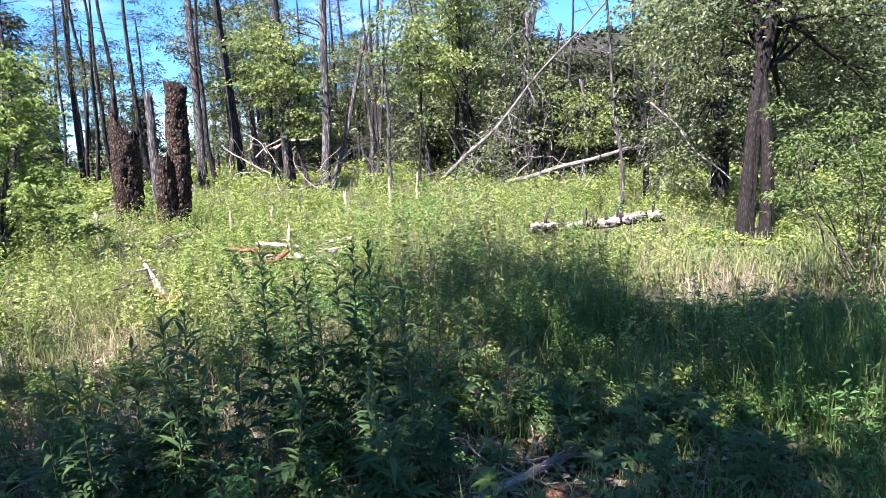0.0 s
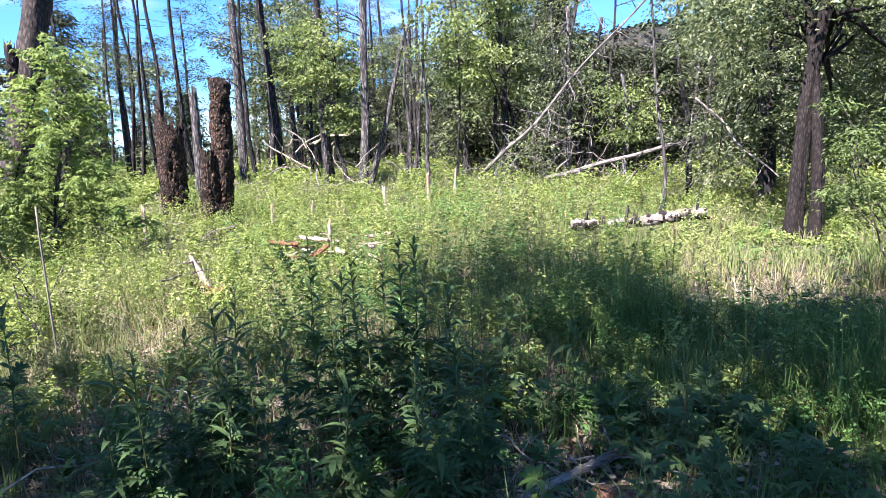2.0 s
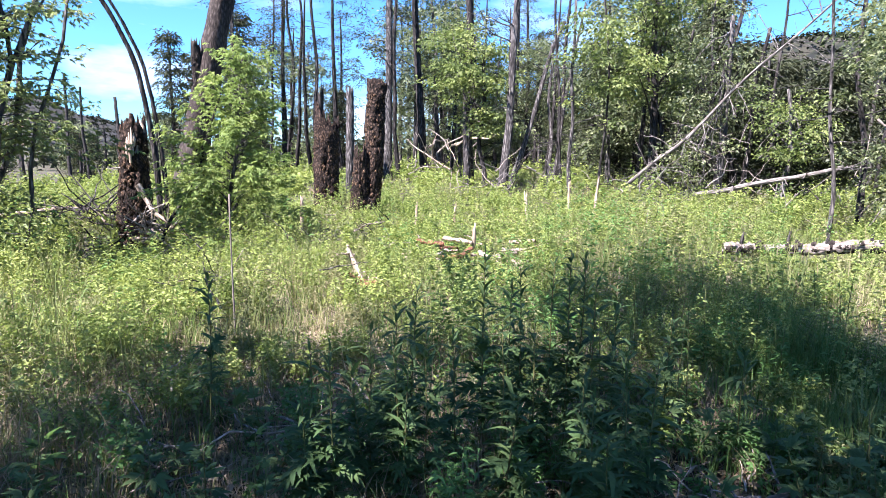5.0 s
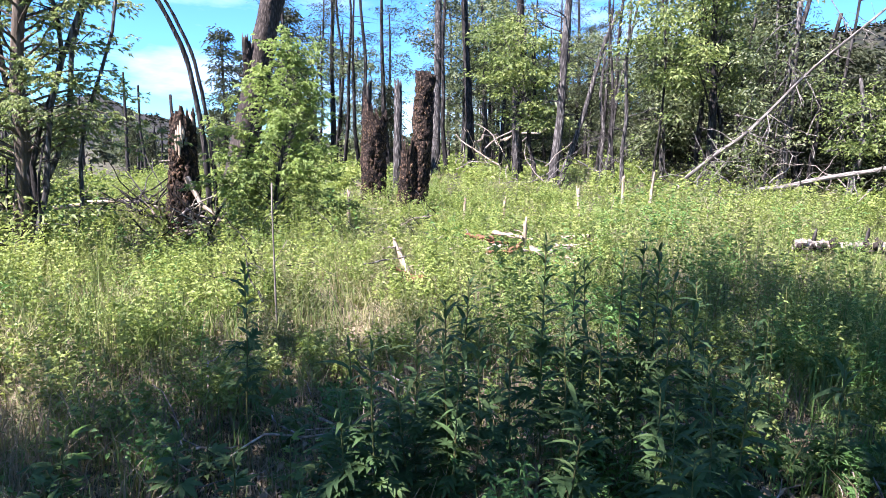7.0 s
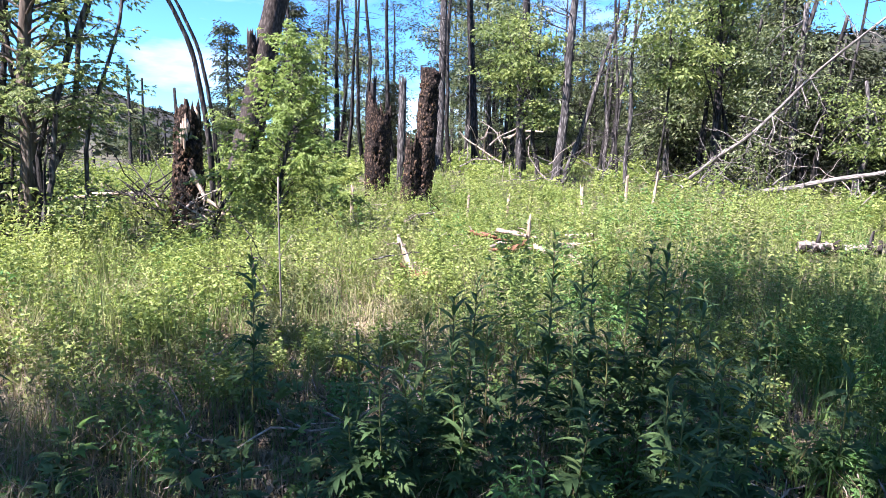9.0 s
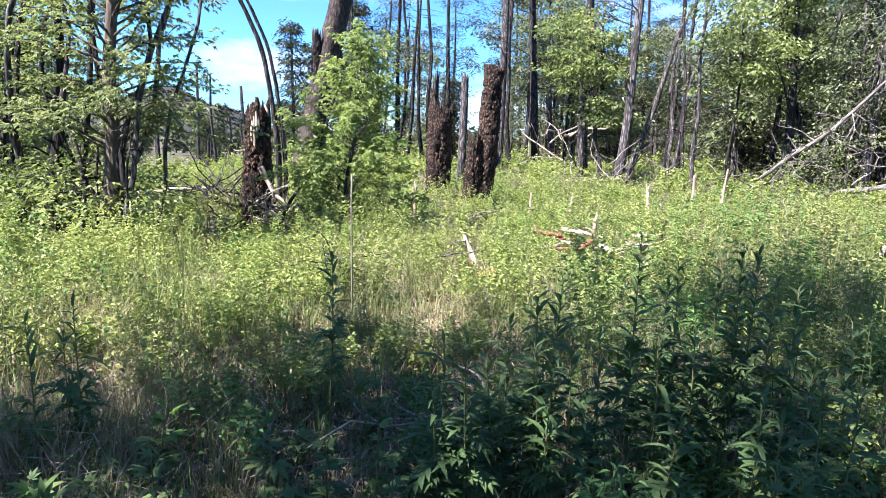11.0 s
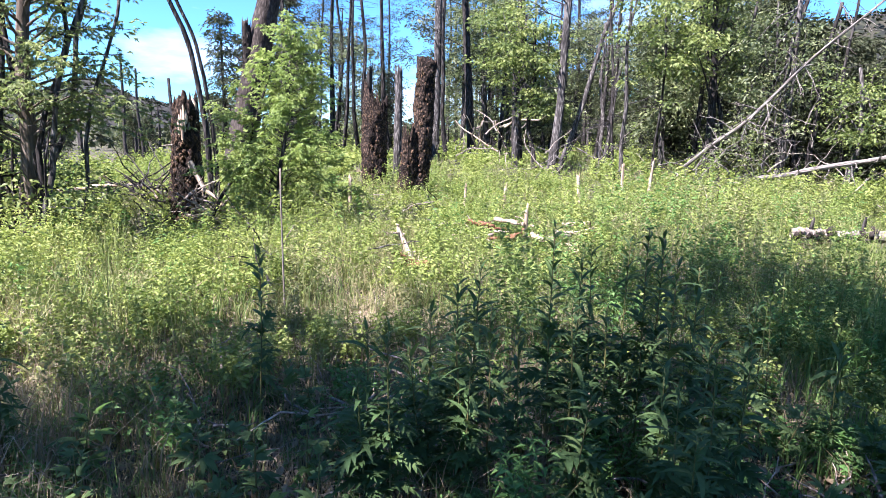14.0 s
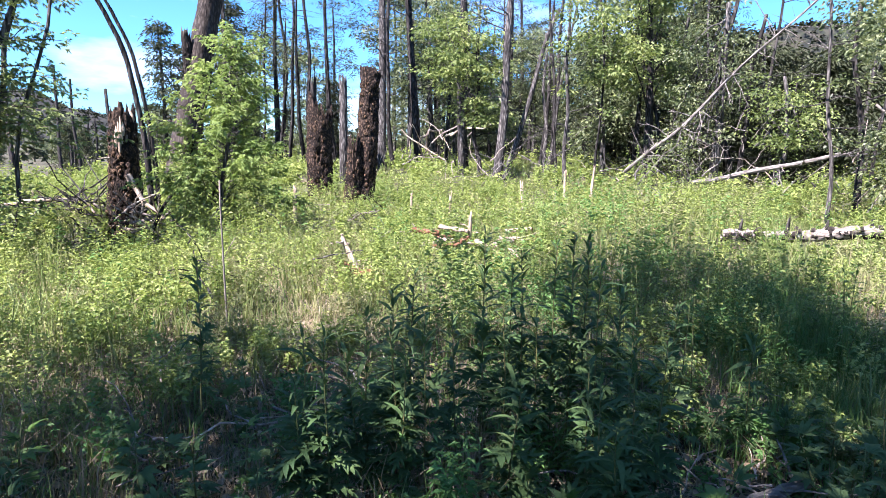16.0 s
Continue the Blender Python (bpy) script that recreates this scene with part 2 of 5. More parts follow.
ROTWOOD = bark_material("red_rotten_wood", [(0.05, 0.022, 0.012), (0.13, 0.06, 0.032), (0.24, 0.13, 0.075)], 14, 0.3, 0.02)

# ---------------------------------------------------------------- geometry helpers
RNG = np.random.default_rng(7)


def smooth_step(a, b, v):
    k = np.clip((v - a) / (b - a), 0, 1)
    return k * k * (3 - 2 * k)


def ground_z(x, y):
    """Height of the ground: a near-level meadow, rising a little to the wood and falling to the burnt valley."""
    x, y = np.asarray(x, float), np.asarray(y, float)
    d, az = np.hypot(x, y), np.degrees(np.arctan2(-x, y))
    open_side = smooth_step(30, 46, az)
    z = 0.42 * smooth_step(14, 28, d) * (1 - open_side) - 1.7 * smooth_step(18, 55, d) * open_side
    z = z + 0.05 * np.sin(x * 0.9 + 1.3) * np.sin(y * 0.7) + 0.03 * np.sin(x * 2.3 + y * 1.7)
    return z


def mesh_of(name, verts, quads=None, tris=None, mats=(), slots=None, smooth=False):
    me = bpy.data.meshes.new(name)
    verts = np.ascontiguousarray(verts, dtype=np.float32)
    quads = np.zeros((0, 4), np.int32) if quads is None else np.asarray(quads, np.int32)
    tris = np.zeros((0, 3), np.int32) if tris is None else np.asarray(tris, np.int32)
    me.vertices.add(len(verts))
    me.vertices.foreach_set("co", verts.ravel())
    index = np.concatenate([quads.ravel(), tris.ravel()]).astype(np.int32)
    me.loops.add(len(index))
    me.loops.foreach_set("vertex_index", index)
    nq, nt = len(quads), len(tris)
    me.polygons.add(nq + nt)
    start = np.concatenate([np.arange(nq) * 4, nq * 4 + np.arange(nt) * 3]).astype(np.int32)
    me.polygons.foreach_set("loop_start", start)
    if slots is not None:
        me.polygons.foreach_set("material_index", np.asarray(slots, np.int32))
    if smooth:
        me.polygons.foreach_set("use_smooth", np.ones(nq + nt, bool))
    for m in mats:
        me.materials.append(m)
    me.update(calc_edges=True)
    return me


class Bag:
    """Collects pieces of one mesh."""

    def __init__(self):
        self.v, self.q, self.t, self.n = [], [], [], 0

    def add(self, v, q=None, t=None):
        if q is not None and len(q):
            self.q.append(np.asarray(q) + self.n)
        if t is not None and len(t):
            self.t.append(np.asarray(t) + self.n)
        self.v.append(np.asarray(v, float))
        self.n += len(v)
        return self

    def mesh(self, name, mat, smooth=False):
        return mesh_of(name, np.concatenate(self.v), np.concatenate(self.q) if self.q else None,
                       np.concatenate(self.t) if self.t else None, (mat,), None, smooth)


def part(name, data, parent, label=""):
    ob = new(name, data)
    ob.parent = parent
    return tagged(ob, label) if label else ob


def thing(name, x, y, label, category, group="", kind="", z=None):
    ob = new(name)
    ob.location = (x, y, float(ground_z(x, y)) if z is None else z)
    return tagged(ob, label, category, group, kind)


def unit(a):
    return a / np.maximum(np.linalg.norm(a, axis=-1, keepdims=True), 1e-9)


def tube(points, radii, sides=8, rough=0.0, seed=0, cap=True, ridge=0):
    """A tapered limb along a line of points."""
    rng = np.random.default_rng(seed)
    p = np.asarray(points, float)
    k = len(p)
    tan = unit(np.gradient(p, axis=0))
    ref = np.where(np.abs(tan[:, 2:3]) > 0.9, [[1.0, 0, 0]], [[0, 0, 1.0]])
    a = unit(np.cross(tan, ref))
    b = np.cross(tan, a)
    th = np.linspace(0, 2 * np.pi, sides, endpoint=False)
    rad = np.asarray(radii, float)[:, None] * np.ones(sides)
    if rough:
        rad = rad * (1 + rough * rng.normal(size=rad.shape))
    if ridge:
        rad = rad * (1 + 0.12 * np.sin(th * ridge + rng.uniform(0, 6))[None])
    v = p[:, None] + rad[..., None] * (np.cos(th)[None, :, None] * a[:, None] + np.sin(th)[None, :, None] * b[:, None])
    v = v.reshape(-1, 3)
    i, j = np.meshgrid(np.arange(k - 1), np.arange(sides), indexing="ij")
    q = np.stack([i * sides + j, i * sides + (j + 1) % sides, (i + 1) * sides + (j + 1) % sides, (i + 1) * sides + j], -1).reshape(-1, 4)
    t = None
    if cap:
        v = np.concatenate([v, p[-1:] + tan[-1] * rad[-1].mean() * 0.4])
        j = np.arange(sides)
        t = np.stack([(k - 1) * sides + j, (k - 1) * sides + (j + 1) % sides, np.full(sides, k * sides)], -1)
    return v, q, t


def bent(a, b, n=6, wobble=0.05, seed=0, sag=0.0):
    """Points from a to b with some wobble."""
    rng = np.random.default_rng(seed)
    s = np.linspace(0, 1, n)[:, None]
    a, b = np.asarray(a, float), np.asarray(b, float)
    p = a + (b - a) * s
    size = np.linalg.norm(b - a)
    for k in range(1, 5):       # long bends first, small kinks last
        p = p + np.sin(np.pi * k * s + rng.uniform(0, 0.4)) * rng.normal(size=3) * wobble * min(size, 3.0) / 2.2 / k ** 1.1 * np.minimum(1, 4 * s)
    p[:, 2] += sag * np.sin(np.pi * s[:, 0])
    return p


def leaf_cards(base, way, up, length, width, droop=0.15, fold=0.22):
    """Pointed leaves, folded along the midrib."""
    n = len(base)
    way = unit(way)
    side = unit(np.cross(way, up))
    nor = np.cross(side, way)
    L, W = np.broadcast_to(length, n)[:, None], np.broadcast_to(width, n)[:, None]
    mid = base + way * L * 0.45
    tip = base + way * L
    tip[:, 2] -= (droop * L)[:, 0]
    v = np.stack([base, mid + side * W / 2 + nor * W * fold, tip, mid - side * W / 2 + nor * W * fold], 1).reshape(-1, 3)
    k = np.arange(n)[:, None] * 4
    t = np.concatenate([k + [[0, 1, 2]], k + [[0, 2, 3]]])
    return v, None, t


def blades(base, az, lean, length, width):
    """Grass blades that bend over."""
    n = len(base)
    out = np.stack([np.cos(az), np.sin(az), np.zeros(n)], -1)
    face = az + RNG.uniform(-1.2, 1.2, n)
    side = np.stack([-np.sin(face), np.cos(face), np.zeros(n)], -1) * (width / 2)[:, None]
    up = np.array([0, 0, 1.0])
    L, le = length[:, None], lean[:, None]
    mid = base + up * L * 0.55 + out * L * le * 0.28
    tip = base + up * L * (1 - 0.35 * le) + out * L * le
    v = np.stack([base - side, base + side, mid + side * 0.75, mid - side * 0.75, tip], 1).reshape(-1, 3)
    k = np.arange(n)[:, None] * 5
    return v, k + [[0, 1, 2, 3]], k + [[3, 2, 4]]


def random_dirs(n, rng, flat=0.6):
    d = rng.normal(size=(n, 3))
    d[:, 2] *= flat
    return unit(d)


def crown(blobs, leaf, rng, per=14, spread=0.16, ratio=0.55, droop=0.25):
    """A crown of many leaves in clumps. blobs: centre, radii, clumps."""
    bag = Bag()
    for (cx, cy, cz), (rx, ry, rz), clumps in blobs:
        d = random_dirs(clumps, rng, 1.0)
        r = rng.uniform(0.25, 1.0, clumps) ** 0.6 * (1 + 0.18 * rng.normal(size=clumps))
        c = np.array([cx, cy, cz]) + d * r[:, None] * [rx, ry, rz]
        # each clump is a layered spray: leaves point outwards, its rim hangs
        off = rng.normal(size=(clumps * per, 3)) * spread * [1.0, 1.0, 0.34]
        off[:, 2] -= 0.30 * np.hypot(off[:, 0], off[:, 1])
        base = np.repeat(c, per, 0) + off
        way = unit(unit(off) * [1, 1, 0.4] + 0.7 * random_dirs(len(base), rng, 0.6))
        up = unit(np.array([0, 0, 1.0]) + 0.7 * rng.normal(size=(len(base), 3)))
        L = leaf * rng.uniform(0.6, 1.3, len(base))
        bag.add(*leaf_cards(base, way, up, L, L * ratio, droop))
    return bag


def limbs(bag, trunk_pts, blobs, rng, r0, count=4, sides=5):
    """Limbs from the trunk out into the crown."""
    for (cx, cy, cz), (rx, ry, rz), _ in blobs:
        for _ in range(count):
            k = rng.uniform(0.35, 0.95)
            at = trunk_pts[int(k * (len(trunk_pts) - 1))]
            to = np.array([cx, cy, cz]) + random_dirs(1, rng, 1)[0] * [rx * 0.8, ry * 0.8, rz * 0.8]
            n = 6
            bag.add(*tube(bent(at, to, n, 0.08, int(rng.integers(1e6)), 0.1), np.linspace(r0, r0 * 0.18, n), sides))


def tree(name, label, x, y, top, radius, bark, leafmat, blobs, leaf, seed, limb=0.03, per=14, spread=0.16, ratio=0.55,
         group="", category="tree", sides=12, wobble=0.06, limb_count=4, rough=0.05, foot=1.35):
    """top: the trunk's upper end, in the world; blobs: in the world as well."""
    rng = np.random.default_rng(seed)
    ob = thing(name, x, y, label, category, group)
    o = np.array(ob.location)
    top = np.asarray(top, float) - o
    n = max(8, int(np.linalg.norm(top) / 0.35))
    pts = bent((0, 0, -0.15), top, n, wobble, seed)
    s = np.linspace(0, 1, n)
    rad = radius * (1 - 0.55 * s) * (1 + (foot - 1) * np.exp(-s * n * 0.45))
    trunk = Bag().add(*tube(pts, rad, sides, rough, seed, True, 3))
    loc = [((c[0] - o[0], c[1] - o[1], c[2] - o[2]), r, k) for c, r, k in blobs]
    limbs(trunk, pts, loc, rng, limb, limb_count)
    part("trunk", trunk.mesh("trunk", bark, True), ob)
    if loc and per:
        part("crown", crown(loc, leaf, rng, per, spread, ratio).mesh("crown", leafmat), ob)
    return ob


def spray_tree(name, label, x, y, top, radius, bark, leafmat, branches, reach, leaf, seed, low=0.12, every=0.055, rise=0.45, leaflets=6, category="tree", wide=0.36, taper=0.6):
    """An airy tree: arching branches, each with feathered leaves hanging along it."""
    rng = np.random.default_rng(seed)
    ob = thing(name, x, y, label, category)
    top = np.asarray(top, float) - np.array(ob.location)
    n = 14
    pts = bent((0, 0, -0.1), top, n, 0.04, seed)
    part("trunk", Bag().add(*tube(pts, radius * np.linspace(1.15, 0.35, n), 10, 0.04, seed)).mesh("trunk", bark, True), ob)
    spots, ways = [], []
    for b in range(branches):
        f = low + (1 - low) * (b + rng.uniform(0, 1)) / branches
        at = np.array([np.interp(f, np.linspace(0, 1, n), pts[:, c]) for c in range(3)])
        az = b * 2.4 + rng.normal() * 0.5
        L = reach * (1 - taper * f) * rng.uniform(0.5, 1.15)
        to = at + np.array([math.cos(az), math.sin(az), rise * rng.uniform(0.3, 1.4)]) * L
        line = bent(at, to, 9, 0.07, int(rng.integers(1e6)), 0.12 * L)
        part("branch", Bag().add(*tube(line, np.linspace(radius * 0.13 + 0.003, 0.0025, 9), 5)).mesh("branch", bark, True), ob)
        k = max(4, int(L / every))
        u = rng.uniform(0.22, 1.0, k)
        p = np.stack([np.interp(u, np.linspace(0, 1, 9), line[:, c]) for c in range(3)], 1)
        spots.append(p + rng.normal(size=p.shape) * 0.05)
        side = rng.uniform(-1.3, 1.3, k) + az
        ways.append(np.stack([np.cos(side), np.sin(side), rng.uniform(-0.7, 0.35, k)], 1))
    p, way = np.concatenate(spots), unit(np.concatenate(ways))
    m = len(p)
    bag = Bag()
    stalk = leaf * rng.uniform(0.7, 1.5, m)[:, None]
    for j in range(leaflets):
        s = 0.25 + 0.75 * (j // 2 + 0.5) / max(1, leaflets / 2)
        turn = (1 if j % 2 else -1) * (0.9 if j < leaflets - 1 else 0.0) + rng.normal(size=m) * 0.25
        c, sn = np.cos(turn), np.sin(turn)
        w = np.stack([way[:, 0] * c - way[:, 1] * sn, way[:, 0] * sn + way[:, 1] * c, way[:, 2] - 0.05 + 0.35 * rng.normal(size=m)], 1)
        size = leaf * rng.uniform(0.65, 1.25, m)
        bag.add(*leaf_cards(p + way * stalk * s, w, np.array([0, 0, 1.0]) + 0.8 * rng.normal(size=(m, 3)), size, size * wide, 0.2))
    part("crown", bag.mesh("crown", leafmat), ob)
    return ob


def dead_branches(bag, pts, rng, count, length, r0, lo=0.2, hi=1.0, down=-0.1, owner=None, mat=None, fork=False):
    """Bare branches with a side twig or two: into a mesh, or each as a part of its owner."""
    for _ in range(count):
        if owner is not None:
            bag = Bag()
        at = pts[int(rng.uniform(lo, hi) * (len(pts) - 1))]
        az = rng.uniform(0, 2 * np.pi)
        L = length * rng.uniform(0.4, 1.2)
        to = at + np.array([np.cos(az), np.sin(az), rng.uniform(down, 0.6)]) * L
        line = bent(at, to, 6, 0.07, int(rng.integers(1e6)))
        bag.add(*tube(line, np.linspace(r0, r0 * 0.25, 6), 5))
        forks = []
        for k in (2, 4):
            to = line[k] + (line[-1] - line[0]) * rng.uniform(0.2, 0.45) + rng.normal(size=3) * 0.2 * L
            twig = tube([line[k], (line[k] + to) / 2 + rng.normal(size=3) * 0.02, to], [r0 * 0.5, r0 * 0.35, r0 * 0.15], 4)
            if fork:
                forks.append(Bag().add(*twig))
            else:
                bag.add(*twig)
        if owner is not None:
            branch = part("branch", bag.mesh("branch", mat, True), owner)
            for f in forks:
                part("twig", f.mesh("twig", mat, True), branch)


def wedge(n, r0, r1, rng, left=66, right=-44):
    """Points spread over the seen part of the meadow."""
    r = np.sqrt(rng.uniform(r0 * r0, r1 * r1, n))
    az = np.radians(rng.uniform(right, left, n))
    return -np.sin(az) * r, np.cos(az) * r

# ---------------------------------------------------------------- ground, hills
def build_ground():
    fine = np.concatenate([np.linspace(-2500, -70, 14), np.linspace(-60, 60, 121), np.linspace(70, 2500, 14)])
    X, Y = np.meshgrid(fine, fine, indexing="ij")
    Z = ground_z(X, Y)
    Z = Z + 0.03 * np.random.default_rng(1).normal(size=Z.shape) * (np.hypot(X, Y) < 50)
    Z = np.where(np.hypot(X, Y) > 110, Z - 1.0, Z)
    n = len(fine)
    i, j = np.meshgrid(np.arange(n - 1), np.arange(n - 1), indexing="ij")
    q = np.stack([i * n + j, (i + 1) * n + j, (i + 1) * n + j + 1, i * n + j + 1], -1).reshape(-1, 4)
    ob = new("ground", mesh_of("ground", np.stack([X, Y, Z], -1).reshape(-1, 3), q, None, (SOIL,), None, True))
    tagged(ob, "brown forest soil with litter and bare dry patches", "ground", kind="structure")


def hill(name, label, centre, length, depth, height, turn, mat, seed, peaks, scrub=7000):
    """A long ridge with spurs; peaks: places along it (0 to 1), widths and relative heights."""
    n, m = 150, 40
    u, v = np.meshgrid(np.linspace(0, 1, n), np.linspace(-1, 1, m), indexing="ij")
    crest = sum(h * np.exp(-((u - at) / w) ** 2) for at, w, h in peaks)
    z = height * crest * np.clip(1 - np.abs(v), 0, 1) ** 0.85
    rough = np.array([[noise.fractal(Vector((a * 9 + seed, b * 3, 0.3)), 1.0, 2.0, 5) for b in v[0]] for a in u[:, 0]])
    z = z + height * 0.16 * rough * (1 - np.abs(v)) - 3
    x, y = (u - 0.5) * length, v * depth
    c, s = math.cos(radians(turn)), math.sin(radians(turn))
    V = np.stack([centre[0] + x * c - y * s, centre[1] + x * s + y * c, z], -1).reshape(-1, 3)
    i, j = np.meshgrid(np.arange(n - 1), np.arange(m - 1), indexing="ij")
    q = np.stack([i * m + j, (i + 1) * m + j, (i + 1) * m + j + 1, i * m + j + 1], -1).reshape(-1, 4)
    tagged(new(name, mesh_of(name, V, q, None, (mat,), None, True)), label, "hill", kind="structure")
    rng = np.random.default_rng(seed + 50)
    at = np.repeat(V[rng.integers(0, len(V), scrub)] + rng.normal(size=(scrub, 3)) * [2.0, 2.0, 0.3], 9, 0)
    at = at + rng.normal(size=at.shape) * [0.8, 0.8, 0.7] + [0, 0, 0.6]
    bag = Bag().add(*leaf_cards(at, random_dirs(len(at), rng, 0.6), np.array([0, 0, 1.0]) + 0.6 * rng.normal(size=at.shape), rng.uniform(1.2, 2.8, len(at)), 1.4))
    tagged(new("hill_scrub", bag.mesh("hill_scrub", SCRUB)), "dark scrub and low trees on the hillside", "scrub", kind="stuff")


build_ground()
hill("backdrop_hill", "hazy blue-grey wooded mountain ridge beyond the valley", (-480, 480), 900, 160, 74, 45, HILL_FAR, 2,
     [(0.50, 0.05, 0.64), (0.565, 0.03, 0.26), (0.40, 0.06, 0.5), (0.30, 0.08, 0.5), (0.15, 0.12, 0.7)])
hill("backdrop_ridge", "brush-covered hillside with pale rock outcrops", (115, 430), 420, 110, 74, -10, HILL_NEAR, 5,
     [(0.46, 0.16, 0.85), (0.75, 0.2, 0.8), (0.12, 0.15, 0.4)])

# ---------------------------------------------------------------- standing dead stumps
def bark_plate(seed, mat):
    """A curled plate of bark that faces +x."""
    rng = np.random.default_rng(seed)
    w, h, d = rng.uniform(0.012, 0.028), rng.uniform(0.018, 0.045), rng.uniform(0.003, 0.010)
    ring = np.array([(0, -w, -h), (0.006, 0, -h * 1.15), (0, w * 0.8, -h * 0.7), (0, w, h * 0.8), (0.008, 0, h * 1.1), (0, -w * 0.7, h)])
    v = np.concatenate([ring - [0.03, 0, 0], ring + [d, 0, 0]])
    j = np.arange(6)
    q = np.concatenate([np.stack([j, (j + 1) % 6, 6 + (j + 1) % 6, 6 + j], -1), [[6, 7, 10, 11], [7, 8, 9, 10]]])
    return mesh_of("bark_plate", v, q, None, (mat,))


PLATES = [{m.name: bark_plate(k, SCALE if m is CHAR else m) for m in (CHAR, BARK_BROWN)} for k in range(6)]


def snag(name, label, x, y, top, radius, mat, seed, jag=0.25, sides=14, foot=1.25, bump=0.10, branches=0, taper=0.15, pale=False, group=""):
    """A broken-off trunk: rough bark, splintered upper rim."""
    rng = np.random.default_rng(seed)
    ob = thing(name, x, y, label, "tree stump", group)
    o = np.array(ob.location)
    top = np.asarray(top, float) - o
    H = np.linalg.norm(top)
    sides = 34 if radius > 0.1 else 12
    n = max(10, int(H / 0.05))
    s = np.linspace(0, 1, n)
    pts = bent((0, 0, -0.12), top, n, 0.015, seed)
    rad = radius * (1 - taper * s) * (1 + (foot - 1) * np.exp(-s * H / 0.35))
    v, q, t = tube(pts, rad, sides, 0.0, seed, False)
    lump = np.array([0.6 * noise.fractal(Vector((p[0] * 7 + seed, p[1] * 7, p[2] * 3.0)), 0.9, 2.0, 3) + 0.55 * noise.noise(Vector((p[0] * 26, p[1] * 26 + seed, p[2] * 11))) for p in v])
    axis = np.repeat(pts, sides, 0)
    v = axis + (v - axis) * (1 + bump * 2.4 * lump + bump * 0.35 * rng.normal(size=len(v)))[:, None]
    rim = np.interp(np.linspace(0, 9, sides), np.arange(10), rng.uniform(-0.2, 1, 10)) + 0.25 * rng.normal(size=sides)
    for k in range(5):
        row = slice((n - 1 - k) * sides, (n - k) * sides)
        v[row, 2] += jag * (rim + (np.roll(rim, 1) if k else rim)) * (1 - 0.2 * k) * 0.6
    c = pts[-1] - (top / H) * 0.3
    v = np.concatenate([v, [c]])
    j = np.arange(sides)
    t = np.stack([(n - 1) * sides + j, (n - 1) * sides + (j + 1) % sides, np.full(sides, n * sides)], -1)
    bag = Bag().add(v, q, t)
    part("trunk", bag.mesh("trunk", mat, False), ob)
    # loose plates of bark
    for _ in range(int(480 * H * radius) if mat in (CHAR, BARK_BROWN) else 0):
        k = int(rng.uniform(0.02, 0.97) * (n - 1))
        a = rng.uniform(0, 2 * np.pi)
        p = pts[k] + np.array([math.cos(a), math.sin(a), 0]) * rad[k] * rng.uniform(0.97, 1.03)
        plate = part("bark_plate", PLATES[int(rng.integers(len(PLATES)))][mat.name], ob)
        f = rng.uniform(0.55, 1.25)
        plate.matrix_basis = pose(*p, rng.normal() * 12, rng.normal() * 10, math.degrees(a)) @ Matrix.Diagonal((f, f, f, 1))
    for _ in range(branches):
        k = int(rng.uniform(0.25, 0.95) * (n - 1))
        a = rng.uniform(0, 2 * np.pi)
        L = rng.uniform(0.15, 0.5)
        to = pts[k] + np.array([math.cos(a) * L, math.sin(a) * L, rng.uniform(-0.1, 0.5) * L])
        b = tube(bent(pts[k], to, 4, 0.02, int(rng.integers(1e6))), [0.025, 0.02, 0.014, 0.006], 5)
        part("branch", Bag().add(*b).mesh("branch", GREYWOOD, True), ob, "dead grey branch stub")
    if pale:
        # torn heartwood: tall in the middle, shorter round the rim
        for k in range(13):
            a = k * 2.4 + rng.normal() * 0.3
            r = radius * 0.62 * math.sqrt(k / 13)
            p = pts[-1] + np.array([math.cos(a) * r, math.sin(a) * r, -0.3])
            h = (0.58 - 0.16 * k / 13) * rng.uniform(0.6, 1.15)
            w = rng.uniform(0.035, 0.065)
            sp = tube([p, p + [0, 0, h * 0.5], p + [rng.normal() * 0.02, rng.normal() * 0.02, h * 0.8], p + [rng.normal() * 0.04, rng.normal() * 0.04, h]], [w, w * 0.9, w * 0.6, 0.006], 7, 0.3, int(rng.integers(1e6)))
            part("splinter", Bag().add(*sp).mesh("splinter", (GREYWOOD, ROTWOOD, CHAR, PALEWOOD, CHAR)[k % 5]), ob, "splintered heartwood at the break")
    return ob


snag("tree_stump", "tall charred brown stump broken off flat, in green undergrowth", -5.24, 13.95, (-5.03, 14.02, 3.10), 0.235, CHAR, 11, 0.10, 16, 1.18, 0.12, 2)
snag("tree_stump", "low charred shell leaning on the tall stump", -5.41, 13.74, (-5.33, 13.77, 1.28), 0.19, CHAR, 12, 0.45, 12, 1.2, 0.14, 0)
snag("tree_stump", "black burnt stump with a jagged hollow top", -7.13, 16.1, (-7.16, 16.08, 2.2), 0.33, CHAR, 13, 0.55, 16, 1.1, 0.12, 0, 0.1)
snag("tree_stump", "grey weathered spike of a burnt trunk", -7.34, 16.3, (-7.40, 16.25, 2.95), 0.15, BARK_DARK, 14, 0.4, 10, 1.1, 0.1, 0, 0.5)
snag("tree_stump", "slender grey snag with a pointed broken top", -7.05, 17.4, (-7.03, 17.42, 3.2), 0.12, BARK_GREY, 15, 0.25, 10, 1.1, 0.06, 0)
